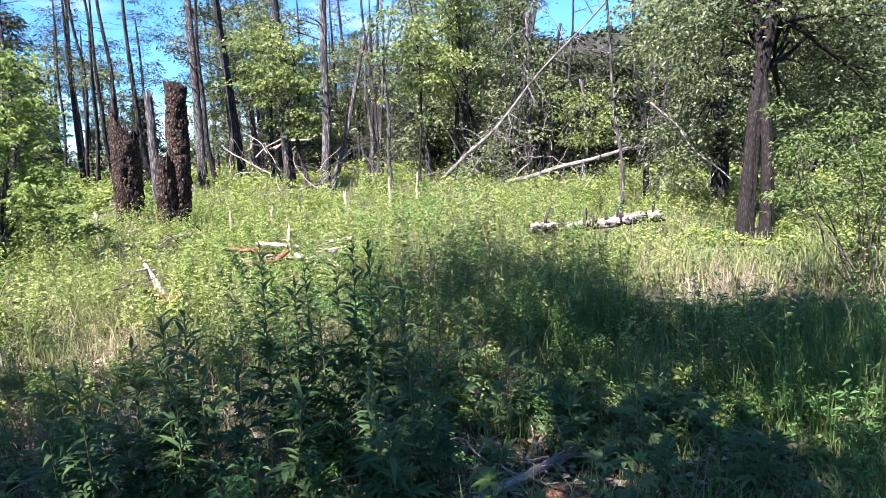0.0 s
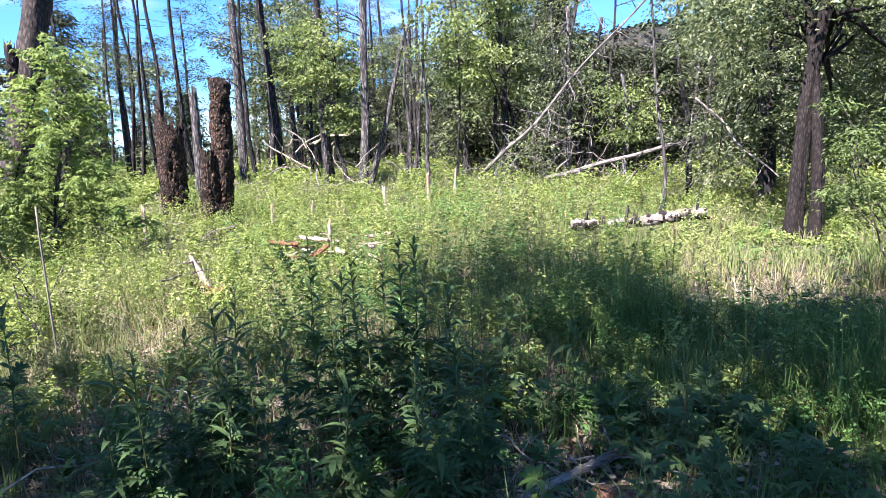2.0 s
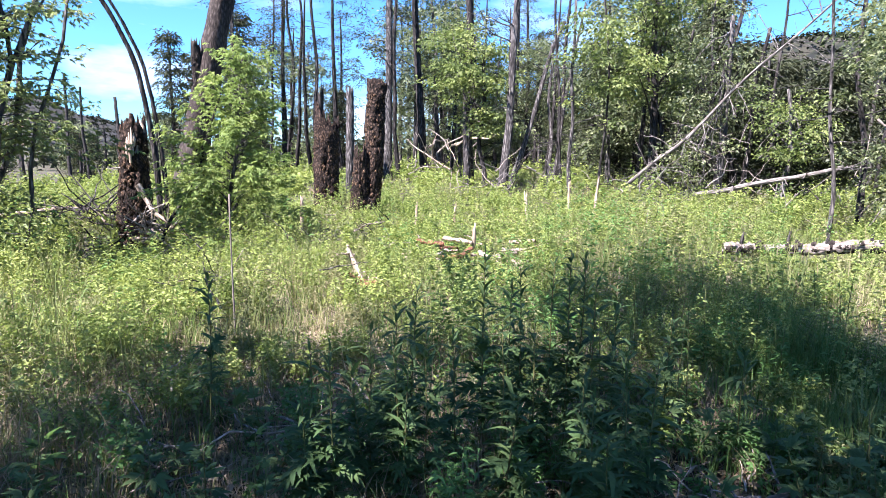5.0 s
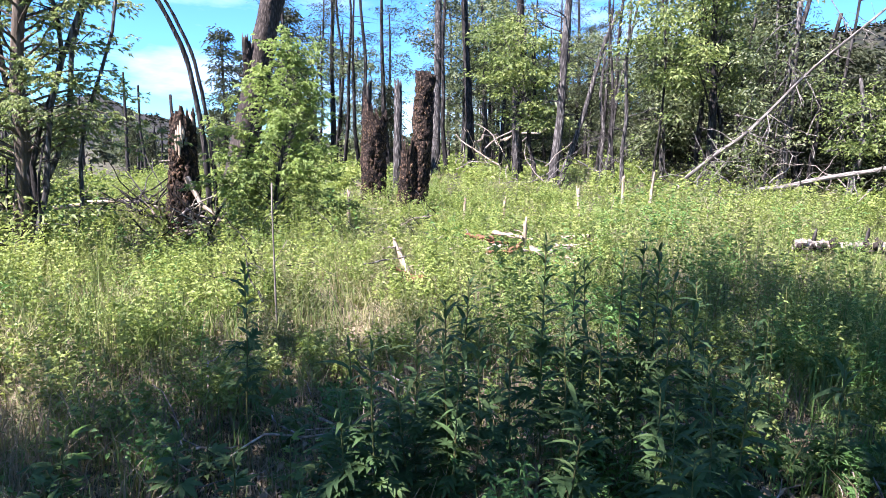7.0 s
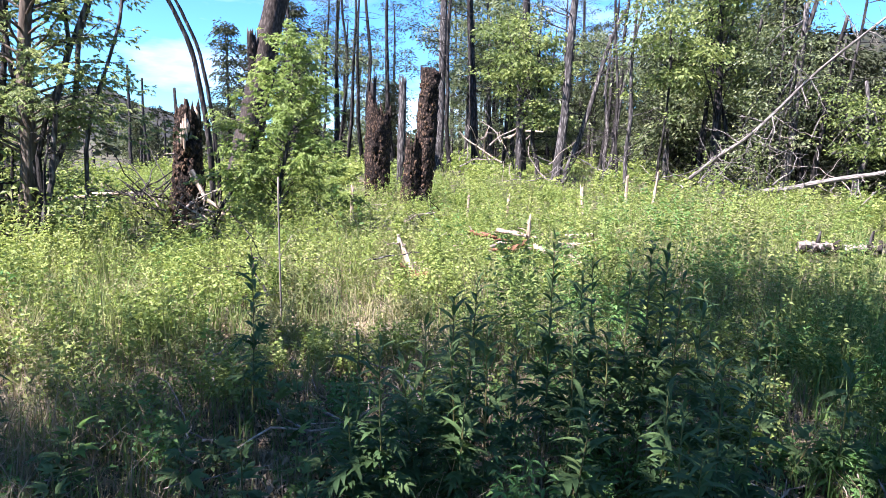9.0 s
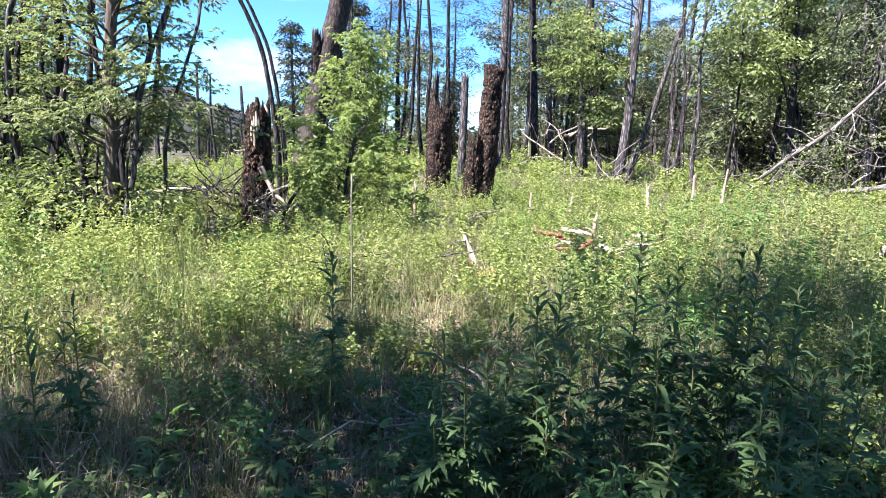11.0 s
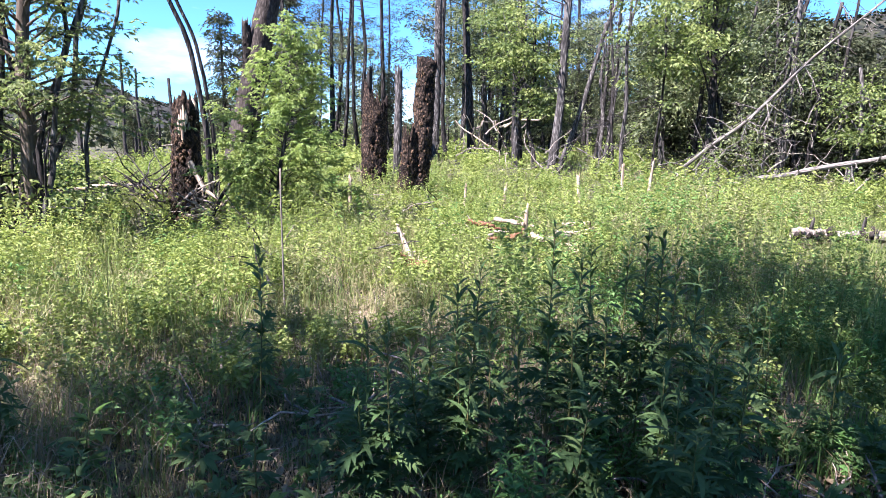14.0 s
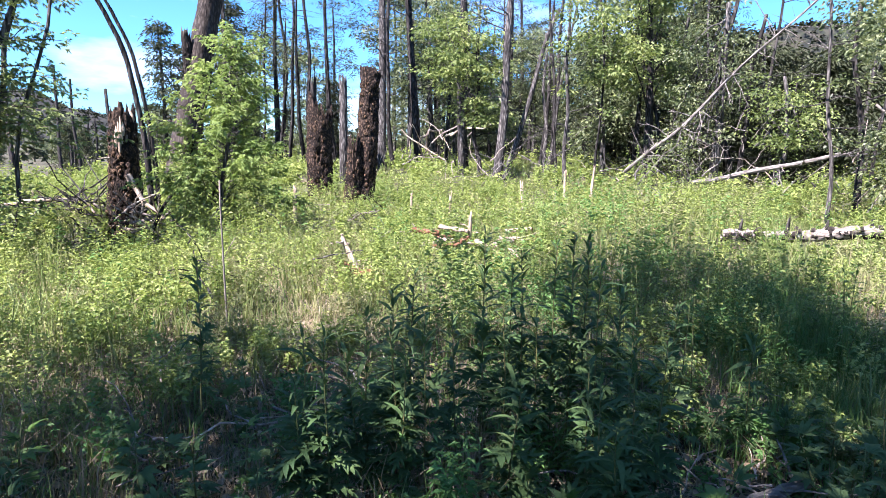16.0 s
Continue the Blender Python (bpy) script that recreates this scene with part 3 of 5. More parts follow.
snag("tree_stump", "dark broken trunk with pale splintered top and fallen limbs", -7.62, 9.18, (-7.53, 9.22, 1.86), 0.275, CHAR, 16, 0.30, 18, 1.2, 0.13, 4, 0.27, True)

# bared wood on the sunny side of the broken stump
torn = bpy.data.objects["tree_stump.005"]
for k, (a, z0, z1, w) in enumerate(((-66, 1.5, 1.82, 0.035), (-56, 1.42, 1.9, 0.034), (-47, 1.55, 1.98, 0.03), (-38, 1.68, 1.9, 0.026), (-30, 0.35, 0.7, 0.03))):
    c, sn = 0.06 + 0.225 * math.cos(radians(a)), 0.225 * math.sin(radians(a))
    part("splinter", Bag().add(*tube([(c, sn, z0), (c * 1.02, sn * 1.02, (z0 + z1) / 2), (c * 0.95, sn * 0.95, z1)], [w * 0.5, w, w * 0.2], 6, 0.2, k)).mesh("splinter", PALEWOOD), torn, "pale bared wood")

# bleached stubs standing in the herbs
for i, (x, y, ztop, r, lx) in enumerate(((-1.76, 8.98, 0.54, 0.033, 0.0), (-1.45, 13.22, 0.76, 0.04, -0.10), (-0.86, 16.1, 0.9, 0.045, 0.03), (-5.37, 10.9, 0.72, 0.04, 0.0),
                                         (-0.25, 17.12, 0.95, 0.04, 0.10), (-3.6, 12.2, 0.6, 0.03, 0.05), (-2.75, 12.0, 0.6, 0.03, 0.02))):
    snag("wood_stub", "bleached pale stub of wood standing among herbs", x, y, (x + lx, y, ztop), r, PALEWOOD, 30 + i, 0.08, 7, 1.2, 0.08, 0, 0.3, False, "bleached stubs")

# ---------------------------------------------------------------- standing trees round the clearing
def bare_trunk(name, label, x, y, top, radius, mat, seed, twigs=6, twig_len=0.8, group="", taper=0.4):
    rng = np.random.default_rng(seed)
    ob = thing(name, x, y, label, "tree", group)
    o = np.array(ob.location)
    t = np.asarray(top, float) - o
    n = max(8, int(np.linalg.norm(t) / 0.4))
    pts = bent((0, 0, -0.15), t, n, 0.04 if radius > 0.1 else 0.11, seed)
    s = np.linspace(0, 1, n)
    bag = Bag().add(*tube(pts, radius * (1 - taper * s) * (1 + 0.3 * np.exp(-s * n * 0.5)), 12, 0.05, seed, True, 3))
    part("trunk", bag.mesh("trunk", mat, True), ob)
    if twigs:
        dead_branches(None, pts, rng, twigs, twig_len, radius * 0.16 + 0.006, owner=ob, mat=mat, fork=radius > 0.14)
    return ob


# the pair of fused trunks at the edge of the thicket, and its crown
def curved_trunk(ob, line, r0, r1, mat, seed):
    o = np.array(ob.location)
    line = np.asarray(line, float) - o
    n = 44
    u = np.linspace(0, len(line) - 1, n)
    p = np.stack([np.interp(u, np.arange(len(line)), line[:, c]) for c in range(3)], 1)
    p[1:-1] = (p[:-2] + 2 * p[1:-1] + p[2:]) / 4
    rad = np.linspace(r0, r1, n) * (1 + 0.35 * np.exp(-np.arange(n) * 0.3))
    part("trunk", Bag().add(*tube(p, rad, 26, 0.055, seed, True, 5)).mesh("trunk", mat, True), ob)
    return p


twin = thing("twin_tree", 5.1, 9.84, "brown-grey tree of two fused trunks, darkened as in shade, with leafy crown", "tree")
to = np.array(twin.location)
curved_trunk(twin, [(4.99, 9.88, -0.1), (5.05, 9.85, 1.0), (5.09, 9.83, 1.9), (5.18, 9.79, 2.7), (5.31, 9.72, 3.5), (5.6, 9.59, 5.0)], 0.112, 0.07, BARK_TWIN, 41)
curved_trunk(twin, [(5.27, 9.75, -0.1), (5.26, 9.75, 1.0), (5.22, 9.77, 1.9), (5.14, 9.81, 2.75), (5.06, 9.84, 3.5), (4.96, 9.89, 5.0)], 0.088, 0.05, BARK_TWIN, 42)
rng = np.random.default_rng(43)
blobs = [(np.array(c) - to, r, k) for c, r, k in (((6.0, 10.3, 3.7), (1.6, 1.3, 1.0), 70), ((4.5, 10.7, 3.5), (0.9, 1.0, 0.8), 40), ((6.6, 10.8, 2.4), (1.0, 1.0, 1.1), 45))]
limb = Bag()
limbs(limb, np.array([(0.1, 0, 2.0), (0.2, 0, 2.6), (0.3, -0.1, 3.2), (0.4, -0.2, 4.0)]), blobs, rng, 0.04, 6)
part("limb", limb.mesh("limb", BARK_TWIN, True), twin)
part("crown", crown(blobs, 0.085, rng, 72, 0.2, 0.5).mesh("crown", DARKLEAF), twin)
# trunks that stand in front of the wood
bare_trunk("bare_tree", "grey leaning trunk, lightly lichened", -3.39, 21.87, (-2.85, 21.95, 9.5), 0.144, BARK_GREY, 43, 12, 1.2)
bare_trunk("bare_tree", "grey forked trunk leaning over", -3.28, 22.39, (-1.55, 22.6, 5.9), 0.094, BARK_GREY, 44, 8, 1.2)
bare_trunk("bare_tree", "tall dark burnt trunk", -7.54, 27.11, (-8.1, 26.9, 10.5), 0.162, BARK_DARK, 45, 14, 1.0)
bare_trunk("bare_tree", "tall grey-brown trunk before the wood", -8.71, 25.71, (-8.73, 25.7, 10.5), 0.162, BARK_GREY, 46, 14, 1.0)
bare_trunk("bare_tree", "thin dark burnt trunk", -12.39, 27.48, (-12.75, 27.3, 9.0), 0.094, BARK_DARK, 47, 14, 0.8)
bare_trunk("bare_tree", "thin dark burnt trunk", -14.36, 28.76, (-14.15, 28.9, 9.5), 0.081, BARK_DARK, 48, 14, 0.8)
bare_trunk("bare_tree", "thin dark burnt trunk", -15.17, 29.47, (-15.0, 29.6, 9.5), 0.081, BARK_DARK, 49, 14, 0.8)
bare_trunk("bare_tree", "thin dark burnt trunk", -15.84, 29.11, (-15.6, 29.3, 8.5), 0.062, BARK_DARK, 50, 14, 0.8)
bare_trunk("bare_tree", "stout dark trunk in the shade", -5.09, 24.62, (-5.2, 24.6, 9.5), 0.187, BARK_DARK, 51, 8, 1.0)
bare_trunk("bare_tree", "thin grey trunk before the wood", -2.37, 28.03, (-2.4, 28.0, 6.0), 0.081, BARK_GREY, 52, 12, 0.9)
bare_trunk("bare_tree", "thin grey leaning trunk", -2.2, 28.07, (-1.1, 28.1, 7.6), 0.069, BARK_GREY, 53, 8, 0.9)
bare_trunk("bare_tree", "thin dark trunk beside a leafy maple", 1.77, 22.05, (1.45, 22.1, 4.5), 0.062, BARK_DARK, 54, 8, 0.8)
bare_trunk("bare_tree", "dark trunk inside the thicket", 3.97, 21.58, (3.6, 21.6, 6.5), 0.087, BARK_DARK, 55, 14, 1.0)
bare_trunk("bare_tree", "dark burnt trunk inside the thicket", 5.18, 15.08, (4.9, 15.2, 5.2), 0.062, BARK_DARK, 56, 10, 0.9)
bare_trunk("bare_tree", "thin grey dying tree with bare twigs", 4.11, 13.4, (3.81, 13.5, 5.4), 0.036, BARK_GREY, 57, 18, 0.9)
bare_trunk("bare_tree", "massive brown leaning pine trunk", -13.9, 19.65, (-12.3, 20.72, 9.0), 0.47, PINEBARK, 58, 5, 1.0, "", 0.25)
snag("tree_stump", "tall brown snag with a pointed broken top beside the pine", -13.5, 19.65, (-13.36, 19.68, 4.85), 0.17, BARK_BROWN, 59, 0.3, 10, 1.1, 0.08, 0)
# thin stems along the edge of the wood
edge = np.random.default_rng(58)
for i in range(13):
    az, d = radians(edge.uniform(-24, 12)), edge.uniform(20.5, 27)
    x, y, h = -math.sin(az) * d, math.cos(az) * d, edge.uniform(4.0, 8.5)
    bare_trunk("bare_tree", "thin dark stem with dead twigs at the wood's edge" if i % 3 else "thin grey stem with dead twigs at the wood's edge", x, y, (x + edge.normal() * 0.4, y + edge.normal() * 0.3, h), edge.uniform(0.035, 0.085), BARK_DARK if i % 3 else BARK_GREY, 700 + i, 9, 0.9, "stems at the wood's edge")
# burnt stems bending over the broken stump
arch = thing("arched_stem", -8.45, 10.95, "two black burnt stems bending over together", "dead tree")
o = np.array(arch.location)
BEND = np.array([(-8.52, 11.1, -0.1), (-8.53, 11.1, 0.95), (-8.58, 11.06, 1.8), (-8.65, 11.0, 2.47), (-8.77, 10.91, 3.29), (-9.05, 10.67, 4.11), (-9.5, 10.37, 5.0), (-10.2, 9.97, 6.0)])
for line, r in ((BEND, 0.06), (BEND[:7] + [0.10, 0.085, 0.0], 0.045)):
    line = np.array(line) - o
    u = np.linspace(0, len(line) - 1, 26)
    fine = np.stack([np.interp(u, np.arange(len(line)), line[:, c]) for c in range(3)], 1)
    fine[1:-1] = (fine[:-2] + 2 * fine[1:-1] + fine[2:]) / 4
    part("stem", Bag().add(*tube(fine, np.linspace(r, r * 0.55, len(fine)), 8, 0.08, int(r * 1000))).mesh("stem", BARK_DARK, True), arch)

# dead tree fallen slantwise into the thicket
def fallen(name, label, a, b, r0, r1, mat, seed, twigs=0, twig_len=0.6, n=16, wobble=0.04, category="log", sides=10, rough=0.06):
    """A stem that lies or leans from a to b; it is modelled along its own z, so that the grain runs with it."""
    rng = np.random.default_rng(seed)
    ob = thing(name, a[0], a[1], label, category)
    way = Vector(b) - Vector(a)
    lie = Matrix.Translation(Vector(a) - ob.location) @ way.to_track_quat("Z", "Y").to_matrix().to_4x4()
    pts = bent((0, 0, 0), (0, 0, way.length), n, wobble, seed)
    part("trunk", Bag().add(*tube(pts, np.linspace(r0, r1, n), sides, rough, seed)).mesh("trunk", mat, True), ob).matrix_basis = lie
    if twigs:
        before = set(ob.children)
        dead_branches(None, pts, rng, twigs, twig_len, r0 * 0.22 + 0.004, 0.1, 0.95, -0.5, ob, mat, True)
        for child in ob.children:
            if child not in before:
                child.matrix_basis = lie
    return ob


fallen("leaning_dead_tree", "bleached dead tree leaning across the thicket", (0.62, 18.0, 0.86), (4.62, 15.9, 4.95), 0.05, 0.02, DEADWOOD, 61, 30, 0.8, 30, 0.06)
fallen("leaning_log", "pale barkless log propped above the herbs", (2.2, 17.5, 0.62), (4.8, 15.2, 1.40), 0.062, 0.045, DEADWOOD, 62, 10, 0.4, 24, 0.05)
fallen("dead_branch", "long forked dead branch hanging in the thicket", (4.34, 12.29, 2.25), (5.24, 10.87, 0.84), 0.02, 0.012, GREYWOOD, 63, 8, 0.4, 12, 0.05, "branch")
log = fallen("fallen_log", "old pale log in the grass, dark bark plates shading its lower flank", (1.70, 9.85, 0.33), (3.72, 9.86, 0.44), 0.078, 0.07, GREYWOOD, 64, 0, 0.15, 44, 0.035, "log", 14, 0.2)
# dark bark plates, massed on the near lower flank to stand for its shadow
rng = np.random.default_rng(640)
for k in range(80):
    f, a = rng.uniform(0, 1), rng.uniform(172, 275) if k % 8 else rng.uniform(90, 180)
    plate = part("bark_plate", PLATES[k % 6]["brown_bark"], log)
    at = np.array([2.02 * f, 0.01 * f, 0.33 + 0.11 * f - log.location[2]]) + 0.085 * np.array([0, math.cos(radians(a)), math.sin(radians(a))])
    plate.matrix_basis = pose(*at, a, 0, 0) @ pose(0, 0, 0, rng.normal() * 15, 0, 90) @ Matrix.Diagonal((1.0, 1.5, 1.0, 1))
for f, h in ((0.12, 0.1), (0.42, 0.14), (0.66, 0.12), (0.93, 0.2)):
    part("branch", Bag().add(*tube(bent((2.02 * f, 0, 0.38 - log.location[2]), (2.02 * f + 0.02, 0, 0.46 + h - log.location[2]), 4, 0.02, 5), (0.03, 0.026, 0.022, 0.012), 6)).mesh("branch", BARK_DARK), log, "dark stub of a broken branch")
fallen("near_log", "weathered grey log lying in shaded weeds", (0.37, 2.54, float(ground_z(0.37, 2.54)) + 0.055), (0.94, 2.94, float(ground_z(0.94, 2.94)) + 0.065), 0.027, 0.022, GREYWOOD, 65, 3, 0.25, 22, 0.006, "log", 9, 0.16)

# leafy trees
tree("maple_tree", "sunlit maple with yellow-green leaves", 1.41, 22.07, (1.25, 22.1, 6.5), 0.15, BARK_DARK, MAPLE,
     [((0.4, 21.4, 4.6), (1.9, 1.5, 2.0), 50), ((1.6, 22.9, 4.0), (1.4, 0.8, 0.9), 20), ((1.5, 22, 6.4), (1.9, 1.5, 1.5), 34)], 0.125, 71, 0.04, 80, 0.23)
tree("oak_tree", "sunlit oak with light green leaves", -4.9, 23.2, (-4.6, 23.0, 5.5), 0.12, BARK_GREY, MAPLE,
     [((-4.4, 22.6, 4.3), (1.5, 1.2, 1.6), 48), ((-5.6, 23.2, 5.2), (1.0, 1.0, 1.0), 20), ((-3.9, 22.6, 2.6), (0.8, 0.8, 0.6), 12)], 0.125, 72, 0.04, 76, 0.23)
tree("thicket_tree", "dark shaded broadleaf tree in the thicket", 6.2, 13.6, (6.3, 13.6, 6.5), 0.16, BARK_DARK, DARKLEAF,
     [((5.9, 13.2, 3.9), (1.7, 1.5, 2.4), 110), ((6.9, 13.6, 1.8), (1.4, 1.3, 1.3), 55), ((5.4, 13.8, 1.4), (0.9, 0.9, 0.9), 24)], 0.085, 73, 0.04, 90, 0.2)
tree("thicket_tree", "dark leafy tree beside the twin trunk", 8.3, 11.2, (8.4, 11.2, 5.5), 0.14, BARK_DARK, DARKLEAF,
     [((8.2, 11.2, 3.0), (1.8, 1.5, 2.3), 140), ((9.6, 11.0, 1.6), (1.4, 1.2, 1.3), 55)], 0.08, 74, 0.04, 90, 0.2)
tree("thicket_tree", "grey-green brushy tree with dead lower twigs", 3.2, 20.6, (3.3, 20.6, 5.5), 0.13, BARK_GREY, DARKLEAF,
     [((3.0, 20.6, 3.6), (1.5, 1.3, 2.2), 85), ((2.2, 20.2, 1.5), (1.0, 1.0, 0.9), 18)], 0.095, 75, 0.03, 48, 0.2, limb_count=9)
tree("thicket_tree", "mid-green shrubby tree at the wood's edge", 4.7, 19.5, (4.7, 19.6, 3.4), 0.09, BARK_GREY, MAPLE,
     [((4.8, 19.5, 2.3), (1.2, 1.1, 1.3), 60)], 0.10, 76, 0.03, 40, 0.2, limb_count=8)
willow = thing("willow_shrub", 4.2, 5.75, "bushy grey-green willow with thin bare grey stems", "shrub")
rng = np.random.default_rng(77)
o = np.array(willow.location)
tufts = []
for k in range(13):
    to = np.array([rng.uniform(3.45, 4.75), rng.uniform(5.35, 6.25), rng.uniform(0.95, 1.85)]) - o
    line = bent((rng.normal() * 0.05, rng.normal() * 0.05, -0.04), to, 9, 0.08, 770 + k, 0.06)
    stem = part("stem", Bag().add(*tube(line, np.linspace(0.011, 0.003, 9), 6)).mesh("stem", BARK_TAN, True), willow)
    for f in (3, 4, 5, 6, 7):
        tip = line[f] + random_dirs(1, rng, 0.8)[0] * rng.uniform(0.15, 0.35)
        part("twig", Bag().add(*tube(bent(line[f], tip, 4, 0.05, int(rng.integers(1e6))), np.linspace(0.004, 0.0015, 4), 4)).mesh("twig", BARK_TAN, True), stem)
        tufts.append((tip, (0.12, 0.12, 0.10), 4))
    tufts.append((line[-1], (0.16, 0.16, 0.14), 8))
part("crown", crown([t for t in tufts if t[0][2] > 0.75], 0.045, rng, 24, 0.07, 0.34).mesh("crown", WILLOW), willow)
spray_tree("sapling", "bright green box-elder sapling in full leaf", -5.75, 8.95, (-5.42, 9.1, 3.05), 0.035, BARK_GREY, BRIGHT, 118, 1.55, 0.064, 78, 0.04, 0.022, 0.42, 7, "tree", 0.36, 0.72)
# the clump of stems on the open side
spray_tree("clump_tree", "slender tan-barked tree with airy light leaves", -7.54, 6.16, (-7.35, 6.35, 4.1), 0.115, BARK_TAN, PALELEAF, 66, 1.75, 0.058, 81, 0.3, 0.022, 0.28, 7, "tree", 0.38, 0.25)
spray_tree("clump_tree", "slender tree with light green leaves, dark stem", -9.14, 6.55, (-9.0, 6.75, 3.9), 0.10, BARK_DARK, MAPLE, 50, 1.15, 0.055, 82, 0.08, 0.022, 0.25, 7, "tree", 0.38, 0.3)
spray_tree("clump_tree", "slender tree with light green leaves, dark stem", -10.9, 6.6, (-10.8, 6.8, 4.2), 0.07, BARK_DARK, MAPLE, 54, 1.6, 0.06, 84, 0.08, 0.026, 0.25, 7, "tree", 0.38, 0.3)
tree("clump_shrub", "leafy shrub round the foot of the stems", -7.9, 6.3, (-7.8, 6.3, 1.4), 0.03, BARK_DARK, MAPLE,
     [((-8.1, 6.3, 0.8), (1.0, 0.8, 0.6), 110), ((-7.0, 6.2, 0.7), (0.6, 0.6, 0.5), 50), ((-9.3, 5.9, 0.7), (1.0, 0.8, 0.6), 75)], 0.09, 83, 0.012, 12, 0.12, 0.45, "", "shrub", 8, 0.03, 8)
for i, (x, y, tx, ty, tz, r) in enumerate(((-9.38, 6.21, -9.25, 6.4, 3.6, 0.055), (-8.46, 6.62, -8.3, 6.8, 3.6, 0.05), (-7.0, 6.05, -6.5, 6.5, 3.6, 0.035), (-7.1, 5.95, -6.8, 6.2, 3.6, 0.035),
                                           (-8.0, 6.5, -7.0, 7.2, 3.7, 0.04), (-12.14, 7.46, -11.9, 7.8, 5.0, 0.16), (-12.6, 8.0, -12.5, 8.2, 4.0, 0.08))):
    bare_trunk("stem", "slender dark stem of the tree clump", x, y, (tx, ty, tz), r, BARK_DARK if i % 2 else BARK_GREY, 90 + i, 5, 0.4, "clump stems")

for i, (x, y, tx, ty, tz, r, m) in enumerate(((-7.75, 6.25, -7.95, 6.5, 3.5, 0.05, BARK_DARK), (-7.3, 6.1, -7.25, 6.3, 3.4, 0.035, BARK_DARK), (-8.2, 6.3, -8.6, 6.5, 3.5, 0.04, BARK_GREY), (-8.75, 6.35, -8.7, 6.6, 3.6, 0.045, BARK_DARK),
                                              (-9.8, 6.5, -9.7, 6.8, 3.6, 0.05, BARK_DARK), (-10.2, 6.9, -10.3, 7.2, 3.8, 0.06, BARK_DARK), (-7.15, 6.0, -6.2, 6.6, 3.4, 0.028, BARK_GREY), (-6.95, 5.95, -6.75, 5.9, 1.6, 0.018, BARK_DARK))):
    bare_trunk("stem", "slender stem of the tree clump", x, y, (tx, ty, tz), r, m, 110 + i, 4, 0.35, "clump stems")
# curved dead limbs that reach out from the broken stump
for i, (a, b, r, m) in enumerate((((-7.9, 9.3, 0.35), (-9.3, 9.7, 1.15), 0.022, BARK_DARK), ((-7.9, 9.2, 0.3), (-9.0, 8.9, 0.75), 0.02, BARK_DARK), ((-7.6, 9.2, 0.25), (-6.5, 8.9, 0.5), 0.025, GREYWOOD), ((-7.5, 9.2, 0.3), (-6.75, 9.3, 1.0), 0.02, BARK_DARK),
                                  ((-7.9, 9.1, 0.5), (-8.9, 9.3, 0.62), 0.018, GREYWOOD), ((-7.5, 9.0, 0.15), (-6.6, 8.5, 0.3), 0.035, PALEWOOD), ((-6.3, 9.6, 0.4), (-6.0, 9.9, 1.9), 0.025, BARK_DARK), ((-6.55, 8.45, 0.15), (-5.72, 9.0, 2.45), 0.03, BARK_DARK), ((-7.28, 8.95, 1.05), (-6.7, 9.05, 0.3), 0.055, PALEWOOD), ((-7.2, 8.8, 0.55), (-6.6, 8.75, 0.4), 0.03, GREYWOOD))):
    fallen("dead_limb", "bent dead limb beside the broken stump", a, b, r, r * 0.4, m, 130 + i, 5, 0.4, 10, 0.09, "branch", 7)

for i, (a, b, r) in enumerate((((-11.1, 8.2, 0.46), (-10.45, 8.95, 0.5), 0.05), ((-10.3, 9.1, 0.42), (-9.6, 9.8, 0.54), 0.055), ((-10.0, 9.5, 0.5), (-9.2, 9.9, 0.56), 0.04))):
    fallen("bleached_limb", "bleached fallen limb on the open side", a, b, r, r * 0.6, PALEWOOD, 150 + i, 2, 0.4, 12, 0.03, "branch", 8)

# ---------------------------------------------------------------- the wood behind the clearing
def wood_tree(seed, height, radius, kind):
    """One tree of the wood, at the origin: a straight trunk, dead twigs low down, thin foliage above."""
    rng = np.random.default_rng(seed)
    ob = new("wood_tree")
    n = int(height / 0.5)
    pts = bent((0, 0, -0.2), (rng.normal() * 0.25, rng.normal() * 0.25, height), n, 0.05, seed)
    bag = Bag().add(*tube(pts, radius * (1 - 0.7 * np.linspace(0, 1, n)), 8, 0.05, seed))
    if kind != "dead":
        dead_branches(bag, pts, rng, 14, 0.9, 0.018, 0.06, 0.7, -0.2)
    part("trunk", bag.mesh("trunk", BARK_DARK if kind != "leafy" else BARK_GREY, True), ob)
    if kind == "dead":
        dead_branches(None, pts, rng, 14, 0.9, 0.018, 0.06, 0.9, -0.2, ob, BARK_DARK)
    if kind == "pine":
        blobs = [((rng.normal() * 0.5, rng.normal() * 0.5, z), (1.0, 1.0, 0.45), 13) for z in np.linspace(height * 0.45, height, 7)]
        c = crown(blobs, 0.16, rng, 26, 0.14, 0.18, 0.2)
        part("crown", c.mesh("crown", NEEDLE), ob)
    elif kind == "fir":
        blobs = [((0, 0, z), (0.25 + 0.95 * (1 - z / height),) * 2 + (0.25,), 22) for z in np.linspace(height * 0.12, height * 0.98, 9)]
        c = crown(blobs, 0.18, rng, 16, 0.16, 0.26, 0.3)
        part("crown", c.mesh("crown", NEEDLE), ob)
    elif kind == "leafy":
        blobs = [((rng.normal() * 0.7, rng.normal() * 0.7, z), (1.3, 1.3, 0.9), 18) for z in np.linspace(height * 0.25, height * 0.95, 5)]
        c = crown(blobs, 0.15, rng, 52, 0.27, 0.5, 0.25)
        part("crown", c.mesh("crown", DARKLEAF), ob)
    return ob


